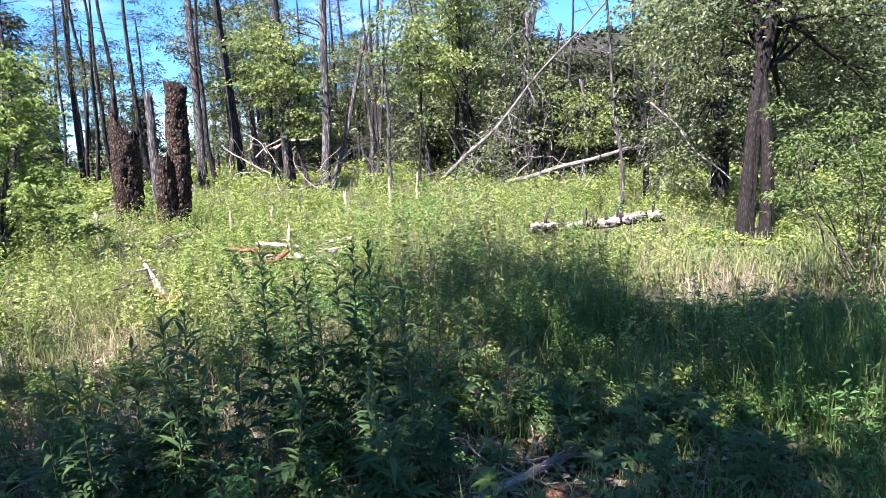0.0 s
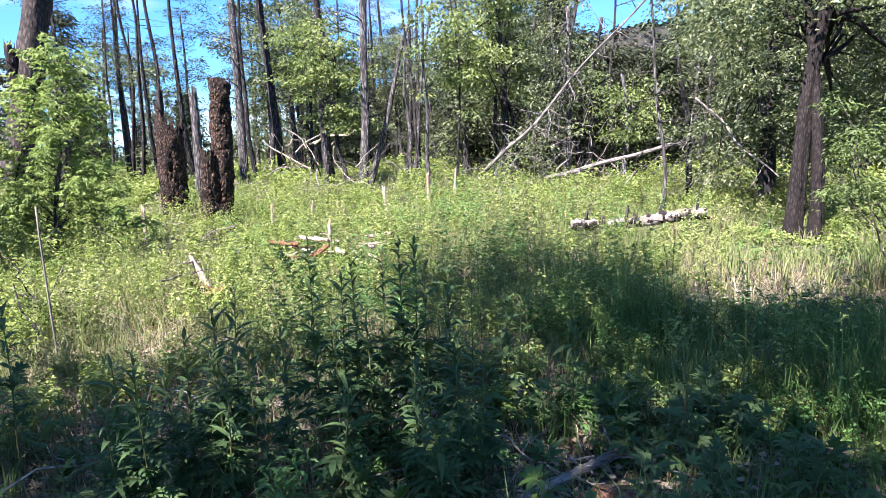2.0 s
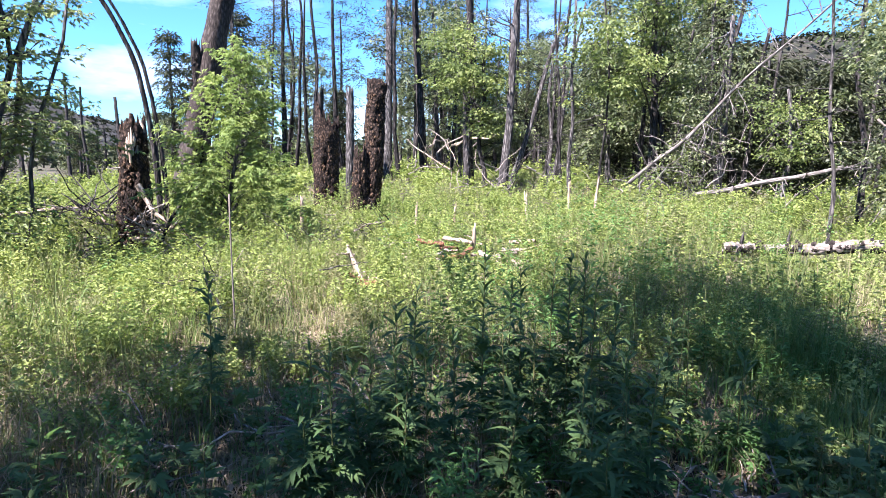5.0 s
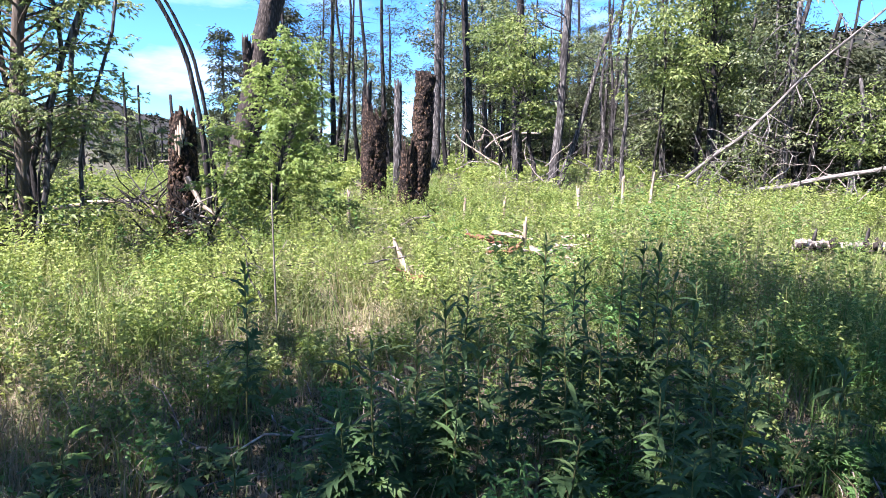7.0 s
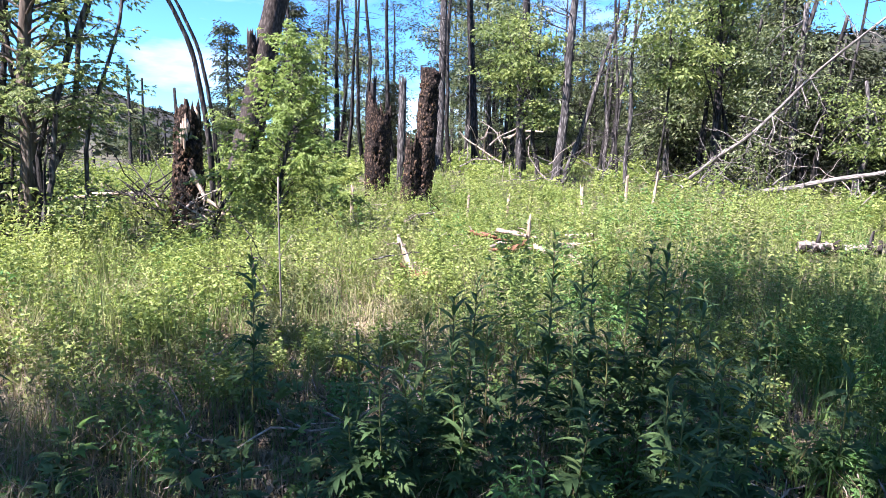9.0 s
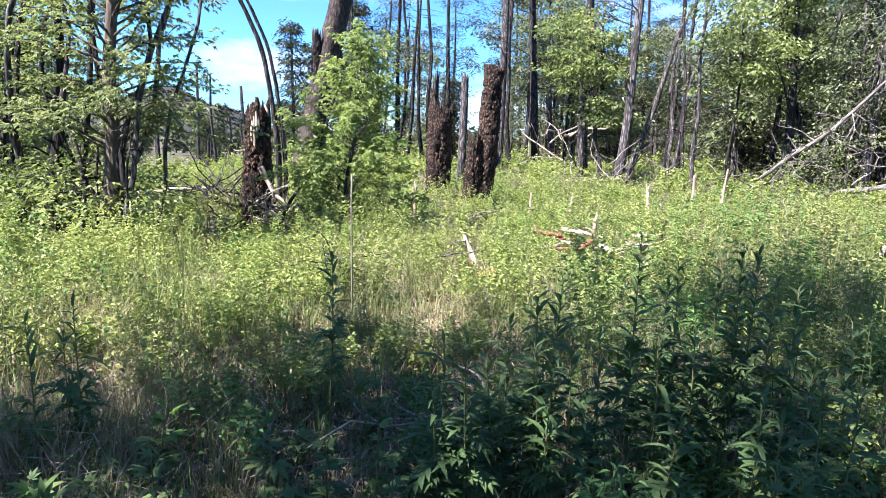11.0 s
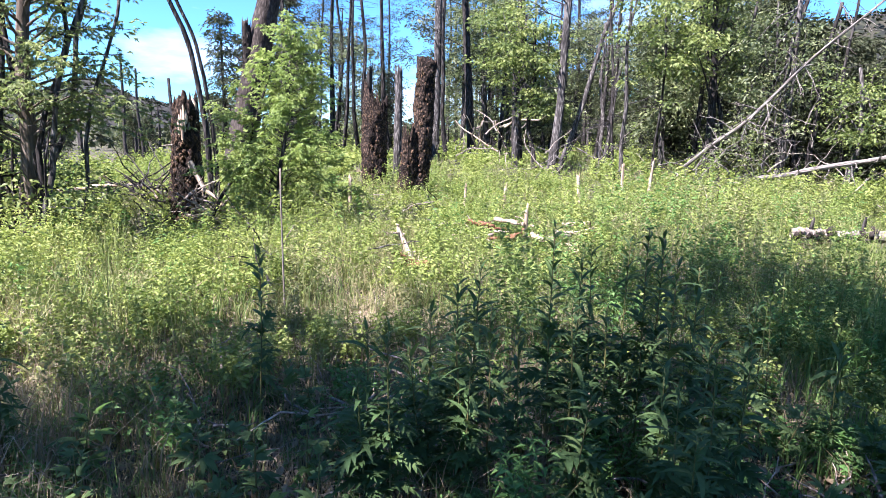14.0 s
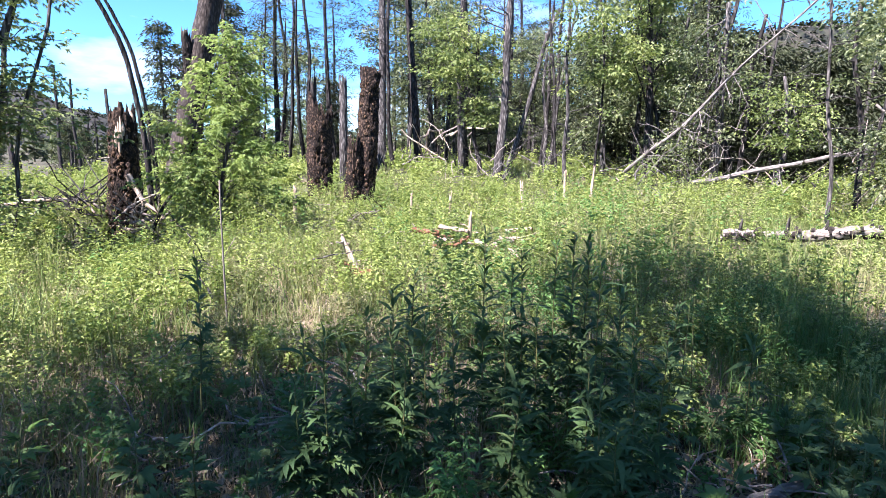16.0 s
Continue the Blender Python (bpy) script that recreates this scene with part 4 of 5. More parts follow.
LABELS = {"pine": "tall thin pine with sparse dark needles", "fir": "dark green young fir, full to the ground",
          "leafy": "grey-green leafy tree in the wood", "dead": "thin burnt trunk with dead twigs"}
KINDS = [("pine", 9.5, 0.14), ("pine", 8.0, 0.12), ("leafy", 7.5, 0.12), ("fir", 5.5, 0.10), ("leafy", 5.5, 0.10), ("dead", 8.5, 0.11), ("pine", 11, 0.16), ("fir", 3.6, 0.07)]
MASTERS = [tagged(wood_tree(200 + i, h, r, k), LABELS[k], "tree", "trees of the wood") for i, (k, h, r) in enumerate(KINDS)]


def plant_wood():
    rng = np.random.default_rng(5)
    spots = []
    # azimuth to the left in degrees, distance, choice of kinds
    for _ in range(190):
        az = rng.uniform(-44, 31)
        d = rng.uniform(27, 48) if az > 4 else rng.uniform(22, 42)
        if az > 4 and rng.uniform() < (0.6 if az > 15 else 0.3):
            continue
        if 2 < az < 8 and rng.uniform() < 0.5:
            continue
        if az < -8:
            k = rng.choice([2, 3, 4, 2, 4, 0, 7, 5])
        elif az < 8:
            k = rng.choice([2, 4, 0, 1, 3, 5, 2])
        else:
            k = rng.choice([0, 1, 0, 6, 5, 2, 7, 5, 7, 4])
        if -18.5 < az < -8.5:
            k = 7
        spots.append((az, d, k))
    for _ in range(34):
        spots.append((rng.uniform(-44, -2), rng.uniform(34, 46), rng.choice([2, 4, 2, 3, 0])))
    spots = [s for s in spots if not (-18.5 < s[0] < -8.5 and s[2] != 7) and not (19.8 < s[0] < 22.4)]
    for _ in range(22):     # darker rows at the back
        spots.append((rng.uniform(4, 17), rng.uniform(40, 62), rng.choice([0, 6, 2, 3, 0, 6])))
    for _ in range(38):     # closed ranks behind the clearing
        spots.append((rng.uniform(-12, 13), rng.uniform(40, 60), rng.choice([3, 2, 4, 3, 2])))
    for _ in range(7):
        spots.append((rng.uniform(27, 34), rng.uniform(26, 40), rng.choice([3, 3, 7, 5, 0])))
    for _ in range(60):
        spots.append((rng.uniform(31, 75), rng.uniform(58, 120), rng.choice([3, 7, 7, 3, 4, 4])))
    for _ in range(10):
        spots.append((rng.uniform(56, 80), rng.uniform(18, 34), rng.choice([2, 4, 4])))
    for _ in range(44):     # the wood goes on round the walker's back
        az = rng.uniform(84, 300)
        spots.append((az, rng.uniform(9, 24), rng.choice([2, 4, 2, 0, 6])))
    spots += [(36.2, 33, 3), (34.6, 37, 3), (38.5, 46, 7)]
    spots += [(16.4, 31, 2), (17.7, 36, 2), (14.2, 32, 2), (29.4, 44, 4), (18.0, 44, 4), (12.4, 33, 2), (30.6, 48, 3), (26.0, 52, 4)]
    used = set()
    for az, d, k in spots:
        x, y = -math.sin(radians(az)) * d, math.cos(radians(az)) * d
        s = rng.uniform(0.8, 1.25)
        m = pose(x, y, float(ground_z(x, y)), 0, 0, rng.uniform(0, 360))
        if k in used:
            ob = copy_thing(MASTERS[k], m)
        else:
            ob, _ = MASTERS[k], used.add(k)
            ob.matrix_basis = m
        ob.scale = (s, s, s * rng.uniform(0.9, 1.15))


plant_wood()
# burnt poles of the valley
for i in range(46):
    rng = np.random.default_rng(300 + i)
    az, d = rng.uniform(33, 62), rng.uniform(38, 85)
    if i < 3:
        az, d = ((43.4, 55), (46.2, 48), (42.1, 58))[i]
    h = (8.3, 6.0, 7.4)[i] if i < 3 else rng.uniform(2.0, 5.0)
    x, y = -math.sin(radians(az)) * d, math.cos(radians(az)) * d
    bare_trunk("burnt_pole", "far burnt trunk standing bare in the valley", x, y, (x + rng.normal() * 0.2, y, float(ground_z(x, y)) + h), 0.13, BARK_DARK, 300 + i, 3, 0.4, "burnt poles in the valley")

# unseen tree behind the walker, its crown laid out to shade the foreground
K = 8.0 / TO_SUN.z
OFF = (TO_SUN.x * K, TO_SUN.y * K)
SHADE = [((-0.95 + OFF[0], 1.8 + OFF[1], 8.2), (3.4, 3.4, 0.9), 335), ((-3.5 + OFF[0], 1.35 + OFF[1], 8.2), (1.0, 0.9, 0.7), 55), ((-1.9 + OFF[0], 3.5 + OFF[1], 8.2), (1.7, 1.2, 0.7), 70), ((1.8 + OFF[0], 2.5 + OFF[1], 8.2), (0.7, 0.9, 0.6), 55), ((3.35 + OFF[0], 5.1 + OFF[1], 8.3), (0.55, 0.75, 0.5), 34), ((0.65 + OFF[0], 5.9 + OFF[1], 8.6), (1.5, 2.7, 0.7), 195),
         ((2.2 + OFF[0], 4.2 + OFF[1], 8.3), (1.5, 2.0, 0.7), 180), ((1.15 + OFF[0], 2.0 + OFF[1], 8.0), (1.1, 1.6, 0.7), 70)]
shade = tree("shade_tree", "tall broadleaf tree whose crown shades the weeds", -5.5, -5.5, (-4.2, -3.0, 8.0), 0.3, BARK_BROWN, LUSH, SHADE, 0.20, 99, 0.06, 0, 0.25, 0.6)


def open_crown(ob, blobs, gaps, seed):
    """The crown of the unseen shade tree: loose clumps, with gaps cut where sun should reach the ground."""
    rng = np.random.default_rng(seed)
    o = np.array(ob.location)
    bag = Bag()
    for c, r, clumps in blobs:
        d = random_dirs(clumps, rng, 1.0)
        at = np.array(c) + d * (rng.uniform(0.05, 1.0, clumps) ** 0.55)[:, None] * r
        foot = at[:, :2] - np.array(TO_SUN)[:2] * (at[:, 2:] / TO_SUN.z)
        keep = np.ones(clumps, bool)
        for gx, gy, gr in gaps:
            keep &= np.hypot(foot[:, 0] - gx, foot[:, 1] - gy) > gr
        at = np.repeat(at[keep], 17, 0)
        off = rng.normal(size=at.shape) * 0.19 * [1, 1, 0.5]
        L = 0.17 * rng.uniform(0.6, 1.3, len(at))
        bag.add(*leaf_cards(at + off - o, unit(off + 0.3 * random_dirs(len(at), rng)), np.array([0, 0, 1.0]) + 0.5 * rng.normal(size=at.shape), L, L * 0.6))
    part("crown", bag.mesh("crown", LUSH), ob)


open_crown(shade, SHADE, ((-0.5, 4.0, 0.3), (-1.2, 3.9, 0.25), (-2.3, 3.75, 0.26), (-2.5, 2.3, 0.24), (-2.0, 3.2, 0.2), (2.5, 3.05, 0.44), (2.2, 2.4, 0.36), (1.95, 3.9, 0.25), (1.6, 3.0, 0.22), (0.9, 2.9, 0.15)), 991)


def far_woods():
    """The far edge of the valley: one belt of small crowns."""
    rng = np.random.default_rng(77)
    bag = Bag()
    for _ in range(520):
        az, d = radians(rng.uniform(-60, 80)), rng.uniform(95, 240)
        x, y, h = -math.sin(az) * d, math.cos(az) * d, rng.uniform(2.5, 5.5)
        z = float(ground_z(x, y)) - 1
        n = 26
        f = rng.uniform(0.1, 1, n)
        base = np.stack([x + rng.normal(size=n) * (1.1 - f) * 0.9, y + rng.normal(size=n) * (1.1 - f) * 0.9, z + f * h], -1)
        bag.add(*leaf_cards(base, random_dirs(n, rng, 0.7), unit(np.array([0, 0, 1.0]) + 0.6 * rng.normal(size=(n, 3))), 1.3, 0.9))
    tagged(new("far_woods", bag.mesh("far_woods", NEEDLE)), "belt of far grey-green trees across the valley", "woods", kind="stuff")


far_woods()

# ---------------------------------------------------------------- the meadow
def stand(x, y):
    """How tall and lush the growth is, from 0 to 1.3."""
    n = np.sin(x * 1.7 + 0.6 * np.sin(y * 1.1)) * np.sin(y * 1.3 + 0.8 * np.sin(x * 0.9)) * 0.34 + 0.16 * np.sin(x * 3.9 + 1.7 * np.sin(y * 2.3)) * np.sin(y * 3.3) + np.sin(x * 0.6 - y * 0.45) * 0.18
    lush = np.exp(-(((x - 0.9) / 1.6) ** 2 + ((y - 8.3) / 2.6) ** 2))
    bare = np.exp(-(((x - 2.98) / 0.8) ** 2 + ((y - 5.8) / 0.5) ** 2)) + 0.8 * np.exp(-(((x - 2.0) / 0.5) ** 2 + ((y - 2.7) / 0.6) ** 2))
    bare = bare + 0.6 * np.exp(-(((x - 2.7) / 1.2) ** 2 + ((y - 9.2) / 0.7) ** 2))
    bare = bare + 0.5 * np.exp(-(((x - 0.75) / 0.40) ** 2 + ((y - 2.75) / 0.28) ** 2))
    bare = bare + 0.5 * np.exp(-(((x + 2.55) / 0.4) ** 2 + ((y - 6.5) / 0.45) ** 2)) + 0.7 * np.exp(-(((x + 1.55) / 0.95) ** 2 + ((y - 8.55) / 0.6) ** 2))
    bare = bare + 0.55 * np.exp(-(((x + 5.1) / 0.8) ** 2 + ((y - 12.9) / 1.3) ** 2)) + 0.4 * np.exp(-(((x + 7.2) / 0.9) ** 2 + ((y - 8.4) / 0.8) ** 2))
    bare = bare + 0.6 * np.exp(-(((x + 0.1) / 0.75) ** 2 + ((y - 3.85) / 0.42) ** 2)) + 0.4 * np.exp(-(((x + 1.7) / 0.7) ** 2 + ((y - 3.0) / 0.6) ** 2))
    bare = bare + 0.5 * np.exp(-(((x + 9.3) / 1.1) ** 2 + ((y - 8.4) / 0.9) ** 2))
    return np.clip(0.8 + n + 0.45 * lush - 0.95 * bare, 0.08, 1.4)


def herbs(name, label, count, r0, r1, height, leaves, leaf, mat, seed, where=None, ratio=0.5, stem=0.0025, patchy=0.0):
    rng = np.random.default_rng(seed)
    x, y = wedge(count, r0, r1, rng)
    if where is not None:
        keep = rng.uniform(size=count) < where(x, y)
        x, y = x[keep], y[keep]
    # plants draw together in clumps with low growth between
    cx, cy = wedge(max(8, len(x) // 15), r0, r1, rng)
    pick = rng.integers(0, len(cx), len(x))
    pull = rng.uniform(size=len(x)) < 0.92
    spread = 0.045 + 0.0095 * np.hypot(cx[pick], cy[pick])
    x = np.where(pull, cx[pick] + rng.normal(size=len(x)) * spread, x)
    y = np.where(pull, cy[pick] + rng.normal(size=len(x)) * spread, y)
    if where is not None:
        keep = rng.uniform(size=len(x)) < where(x, y)
        x, y, pick, pull = x[keep], y[keep], pick[keep], pull[keep]
    tall = rng.uniform(0.3, 1.65, len(cx))
    h = height * stand(x, y) * np.where(pull, tall[pick], 0.42) * rng.uniform(0.7, 1.15, len(x))
    z = ground_z(x, y)
    n = len(x)
    k = np.repeat(np.arange(n), leaves)
    f = rng.uniform(0.12, 1.0, len(k)) ** 0.5
    lean = rng.normal(size=(n, 2)) * 0.18
    base = np.stack([x[k] + lean[k, 0] * h[k] * f, y[k] + lean[k, 1] * h[k] * f, z[k] + h[k] * f], -1)
    az = rng.uniform(0, 2 * np.pi, len(k))
    way = np.stack([np.cos(az), np.sin(az), rng.uniform(-0.25, 1.0, len(k))], -1)
    up = np.array([0, 0, 1.0]) + 0.6 * rng.normal(size=(len(k), 3))
    L = leaf * rng.uniform(0.55, 1.35, len(k)) * (1.15 - 0.45 * f)
    bag = Bag().add(*leaf_cards(base + unit(way) * 0.01, way, up, L, L * ratio, 0.25))
    foot = np.stack([x, y, z - 0.02], -1)
    az = np.arctan2(lean[:, 1], lean[:, 0])
    bag.add(*blades(foot, az, np.hypot(*lean.T), h, np.full(n, stem * 2)))
    tagged(new(name, bag.mesh(name, mat)), label, "plants", kind="stuff")


def grass(name, label, count, r0, r1, length, width, mat, seed, where=None, lean=(0.1, 0.7)):
    rng = np.random.default_rng(seed)
    m = count // 7
    cx, cy = wedge(m, r0, r1, rng)
    if where is not None:
        keep = rng.uniform(size=m) < where(cx, cy)
        cx, cy = cx[keep], cy[keep]
    k = np.repeat(np.arange(len(cx)), 7)
    x, y = cx[k] + rng.normal(size=len(k)) * 0.035, cy[k] + rng.normal(size=len(k)) * 0.035
    L = length * (0.1 + 0.9 * stand(x, y)) * rng.uniform(0.45, 1.2, len(x))
    bag = Bag().add(*blades(np.stack([x, y, ground_z(x, y) - 0.02], -1), rng.uniform(0, 2 * np.pi, len(x)), rng.uniform(*lean, len(x)), L, width * rng.uniform(0.6, 1.3, len(x))))
    tagged(new(name, bag.mesh(name, mat)), label, "grass", kind="stuff")


RIGHT = lambda x, y: np.clip(smooth_step(0.2, 2.2, x - 0.12 * y), 0.12, 1)
LEFT = lambda x, y: (1 - 0.85 * smooth_step(0.6, 2.4, x - 0.12 * y)) * (1 - 0.65 * np.exp(-(((x - 0.8) / 1.7) ** 2 + ((y - 8.6) / 2.8) ** 2)))
LUSHZONE = lambda x, y: np.exp(-(((x - 1.0) / 2.2) ** 2 + ((y - 9.0) / 3.2) ** 2)) + 0.12
SHADED = lambda x, y: smooth_step(-1.2, -0.3, x) * (1 - smooth_step(6.2, 7.4, y)) * (1 - smooth_step(2.2, 3.0, x - 0.1 * y)) * (1 - 0.9 * smooth_step(0.2, 0.35, x) * smooth_step(1.15, 1.0, x) * smooth_step(3.1, 2.95, y))
NEARLEFT = lambda x, y: 1 - 0.7 * smooth_step(-0.5, 1.5, x)

herbs("meadow_herbs", "low shaded herbs with small green leaves", 700, 1.5, 4.2, 0.36, 14, 0.045, LUSH, 1)
herbs("meadow_herbs", "sunlit yellow-green herbs filling the clearing", 7600, 3.4, 9.5, 0.46, 24, 0.047, HERB, 2, LEFT)
herbs("dull_herbs", "grey-green herbs among the brighter ones", 3200, 3.0, 9.5, 0.4, 24, 0.04, DULL, 8, LEFT, 0.34)
herbs("dull_herbs", "grey-green herbs among the brighter ones", 4500, 9.5, 20, 0.5, 14, 0.075, DULL, 9, None, 0.34)
herbs("shaded_herbs", "shaded green herbs with narrow pointed leaves", 4000, 1.9, 7.2, 0.46, 16, 0.07, LUSH, 10, SHADED, 0.25)
herbs("shaded_herbs", "low shaded herbs under the weeds", 1600, 1.5, 4.6, 0.26, 13, 0.06, LUSH, 30, lambda x, y: 0.12 + 0.88 * smooth_step(0.1, 0.9, x), 0.42)
herbs("meadow_herbs", "sunlit yellow-green herbs filling the clearing", 11500, 9.0, 18.5, 0.48, 18, 0.074, HERB, 3, lambda x, y: 1 - 0.7 * LUSHZONE(x, y))
herbs("meadow_herbs", "sunlit yellow-green herbs towards the wood", 9500, 18, 36, 0.55, 11, 0.14, HERB, 4)
herbs("lush_herbs", "tall fresh-green herbs in the middle of the clearing", 11000, 3.0, 15, 0.62, 18, 0.075, LUSH, 5, LUSHZONE, 0.3)
herbs("leafy_sprigs", "slender upright sprigs rising over the herbs", 3000, 4.0, 15, 0.78, 24, 0.05, HERB, 7, LEFT, 0.34)
herbs("bushy_herbs", "bushy taller herbs with broader light leaves", 1500, 4.2, 17, 0.74, 62, 0.055, BRIGHT, 33, LEFT, 0.42)
herbs("valley_herbs", "far sunlit green growth of the valley", 5000, 34, 75, 0.7, 5, 0.32, HERB, 6)
grass("meadow_grass", "long green grass, seeding, in shade and sun", 30000, 1.4, 6.5, 0.54, 0.008, GREENGRASS, 11, lambda x, y: np.clip(smooth_step(-0.3, 1.1, x - 0.12 * y), 0.1, 1) * (1 - 0.85 * smooth_step(0.45, 0.25, np.hypot(x - 0.75, y - 2.7))))
grass("meadow_grass", "long green grass among the herbs", 9000, 1.4, 6.0, 0.42, 0.006, GRASS, 12, NEARLEFT)
grass("meadow_grass", "long sunlit grass among the herbs", 34000, 6.0, 14, 0.5, 0.011, GRASS, 13, RIGHT)
grass("meadow_grass", "fine pale-green grass among the herbs", 30000, 2.6, 10.5, 0.5, 0.006, GRASS, 19, LEFT)
grass("meadow_grass", "far pale-green grass", 26000, 13, 34, 0.5, 0.02, GRASS, 14)
grass("dry_grass", "dead straw-coloured stalks in the undergrowth", 11000, 1.3, 5.0, 0.44, 0.0065, STRAW, 15, NEARLEFT, (0.2, 1.1))
grass("seeding_grass", "tall thin seeding grass stalks over the herbs", 4000, 3.5, 16, 0.8, 0.008, GRASS, 18, None, (0.05, 0.35))
grass("dry_grass", "dead straw-coloured stalks in the grass", 5000, 4.0, 12, 0.4, 0.008, STRAW, 16, None, (0.2, 1.1))
def ring_grass(name, label, count, r0, r1, length, width, mat, seed):
    """Growth behind and beside the walker."""
    rng = np.random.default_rng(seed)
    r, az = np.sqrt(rng.uniform(r0 * r0, r1 * r1, count)), np.radians(rng.uniform(66, 316, count))
    x, y = -np.sin(az) * r, np.cos(az) * r
    L = length * rng.uniform(0.4, 1.2, count)
    bag = Bag().add(*blades(np.stack([x, y, ground_z(x, y) - 0.02], -1), rng.uniform(0, 2 * np.pi, count), rng.uniform(0.1, 0.8, count), L, width * rng.uniform(0.6, 1.3, count)))
    tagged(new(name, bag.mesh(name, mat)), label, "grass", kind="stuff")


ring_grass("meadow_grass", "green grass on the near ground", 34000, 0.7, 11, 0.35, 0.016, GRASS, 21)
ring_grass("meadow_herbs", "low green growth on the near ground", 16000, 0.9, 12, 0.22, 0.03, LUSH, 26)
ring_grass("meadow_grass", "sparse green growth under the far trees", 22000, 10, 32, 0.5, 0.03, HERB, 22)
BARE = lambda x, y: np.exp(-(((x - 2.98) / 0.75) ** 2 + ((y - 5.8) / 0.42) ** 2))
FARLEFT = lambda x, y: (1 - 0.95 * smooth_step(-1.2, 0.3, x)) * (1 - 0.85 * smooth_step(3.1, 4.0, np.hypot(x, y)))
grass("dry_stalks", "tall thin dead brown stalks in shade", 12000, 1.7, 4.8, 0.6, 0.0065, STRAW, 23, FARLEFT, (0.1, 0.9))
grass("straw_litter", "pale flattened straw on a bare patch", 26000, 5.0, 8.2, 0.4, 0.007, STRAW, 24, BARE, (1.8, 2.8))
grass("straw_litter", "flattened dry straw on the soil", 14000, 1.2, 9, 0.28, 0.007, STRAW, 17, None, (1.6, 2.6))


def litter(name, label, count, r0, r1, size, mat, seed):
    """Dead leaves and bark flakes lying about."""
    rng = np.random.default_rng(seed)
    x, y = wedge(count, r0, r1, rng)
    at = np.stack([x, y, ground_z(x, y) + rng.uniform(0.004, 0.05, count)], -1)
    bag = Bag().add(*leaf_cards(at, random_dirs(count, rng, 0.25), np.array([0, 0, 1.0]) + 0.5 * rng.normal(size=(count, 3)), size * rng.uniform(0.5, 1.4, count), size * 0.45 * rng.uniform(0.6, 1.4, count), 0.05))
    tagged(new(name, bag.mesh(name, mat)), label, "leaf litter", kind="stuff")


litter("leaf_litter", "pale dead leaves and flakes on the soil", 16000, 1.2, 6.0, 0.06, STRAW, 31)
# ---------------------------------------------------------------- tall weeds in the foreground
def long_leaf(name, length, width, droop, teeth=0):
    """One lance-shaped leaf along +x: bowed down, folded at the midrib."""
    s = np.linspace(0, 1, 7)
    w = width / 2 * np.sin(np.pi * s ** 0.75) ** 0.9
    z = 0.10 * length * np.sin(np.pi * s * 0.7) - droop * length * s ** 2
    mid = np.stack([s * length, 0 * s, z], -1)
    a = mid + np.stack([0 * s, w, 0.25 * w], -1)
    b = mid + np.stack([0 * s, -w, 0.25 * w], -1)
    v = np.concatenate([a, mid, b])
    i = np.arange(6)
    q = np.concatenate([np.stack([i, i + 1, 8 + i, 7 + i], -1), np.stack([7 + i, 8 + i, 15 + i, 14 + i], -1)])
    return v, q


def lobed_leaf(length):
    """A leaf of five pointed lobes."""
    bag = Bag()
    for a, L in ((0, 1.0), (38, 0.85), (-38, 0.85), (78, 0.6), (-78, 0.6)):
        v, q = long_leaf("", L * length, L * length * 0.32, 0.25)
        c, s = math.cos(radians(a)), math.sin(radians(a))
        v = v @ np.array([[c, s, 0], [-s, c, 0], [0, 0, 1]]) + [length * 0.35, 0, 0]
        bag.add(v, q)
    bag.add(*tube([(0, 0, 0), (length * 0.35, 0, 0.0)], [0.0018, 0.0015], 4))
    return bag


def pinnate_leaf(length):
    """A long leaf cut into three pairs of pointed side lobes."""
    bag = Bag().add(*long_leaf("", length, length * 0.20, 0.45))
    for at, a, L in ((0.22, 42, 0.40), (0.42, 38, 0.44), (0.62, 32, 0.32)):
        for sign in (1, -1):
            v, q = long_leaf("", L * length, L * length * 0.34, 0.3)
            c, sn = math.cos(radians(a * sign)), math.sin(radians(a * sign))
            bag.add(v @ np.array([[c, sn, 0], [-sn, c, 0], [0, 0, 1]]) + [length * at, 0, length * (0.10 * math.sin(math.pi * at * 0.7) - 0.45 * at * at)], q)
    return bag


PINNATE = [pinnate_leaf(L).mesh("leaf", WEED, True) for L in (0.15, 0.13, 0.115)]
LANCE = [mesh_of("leaf", *long_leaf("", L, L * 0.19, d), None, (WEED,), None, True) for L, d in ((0.112, 0.35), (0.12, 0.5), (0.10, 0.2), (0.115, 0.7))]
LOBED = [lobed_leaf(L).mesh("leaf", m, True) for L, m in ((0.085, WEED), (0.07, WEED), (0.08, WEED_LIGHT))]
LANCE_MEAD = [mesh_of("leaf", *long_leaf("", L, L * 0.2, d), None, (WEED_LIGHT,), None, True) for L, d in ((0.09, 0.2), (0.08, 0.4))]


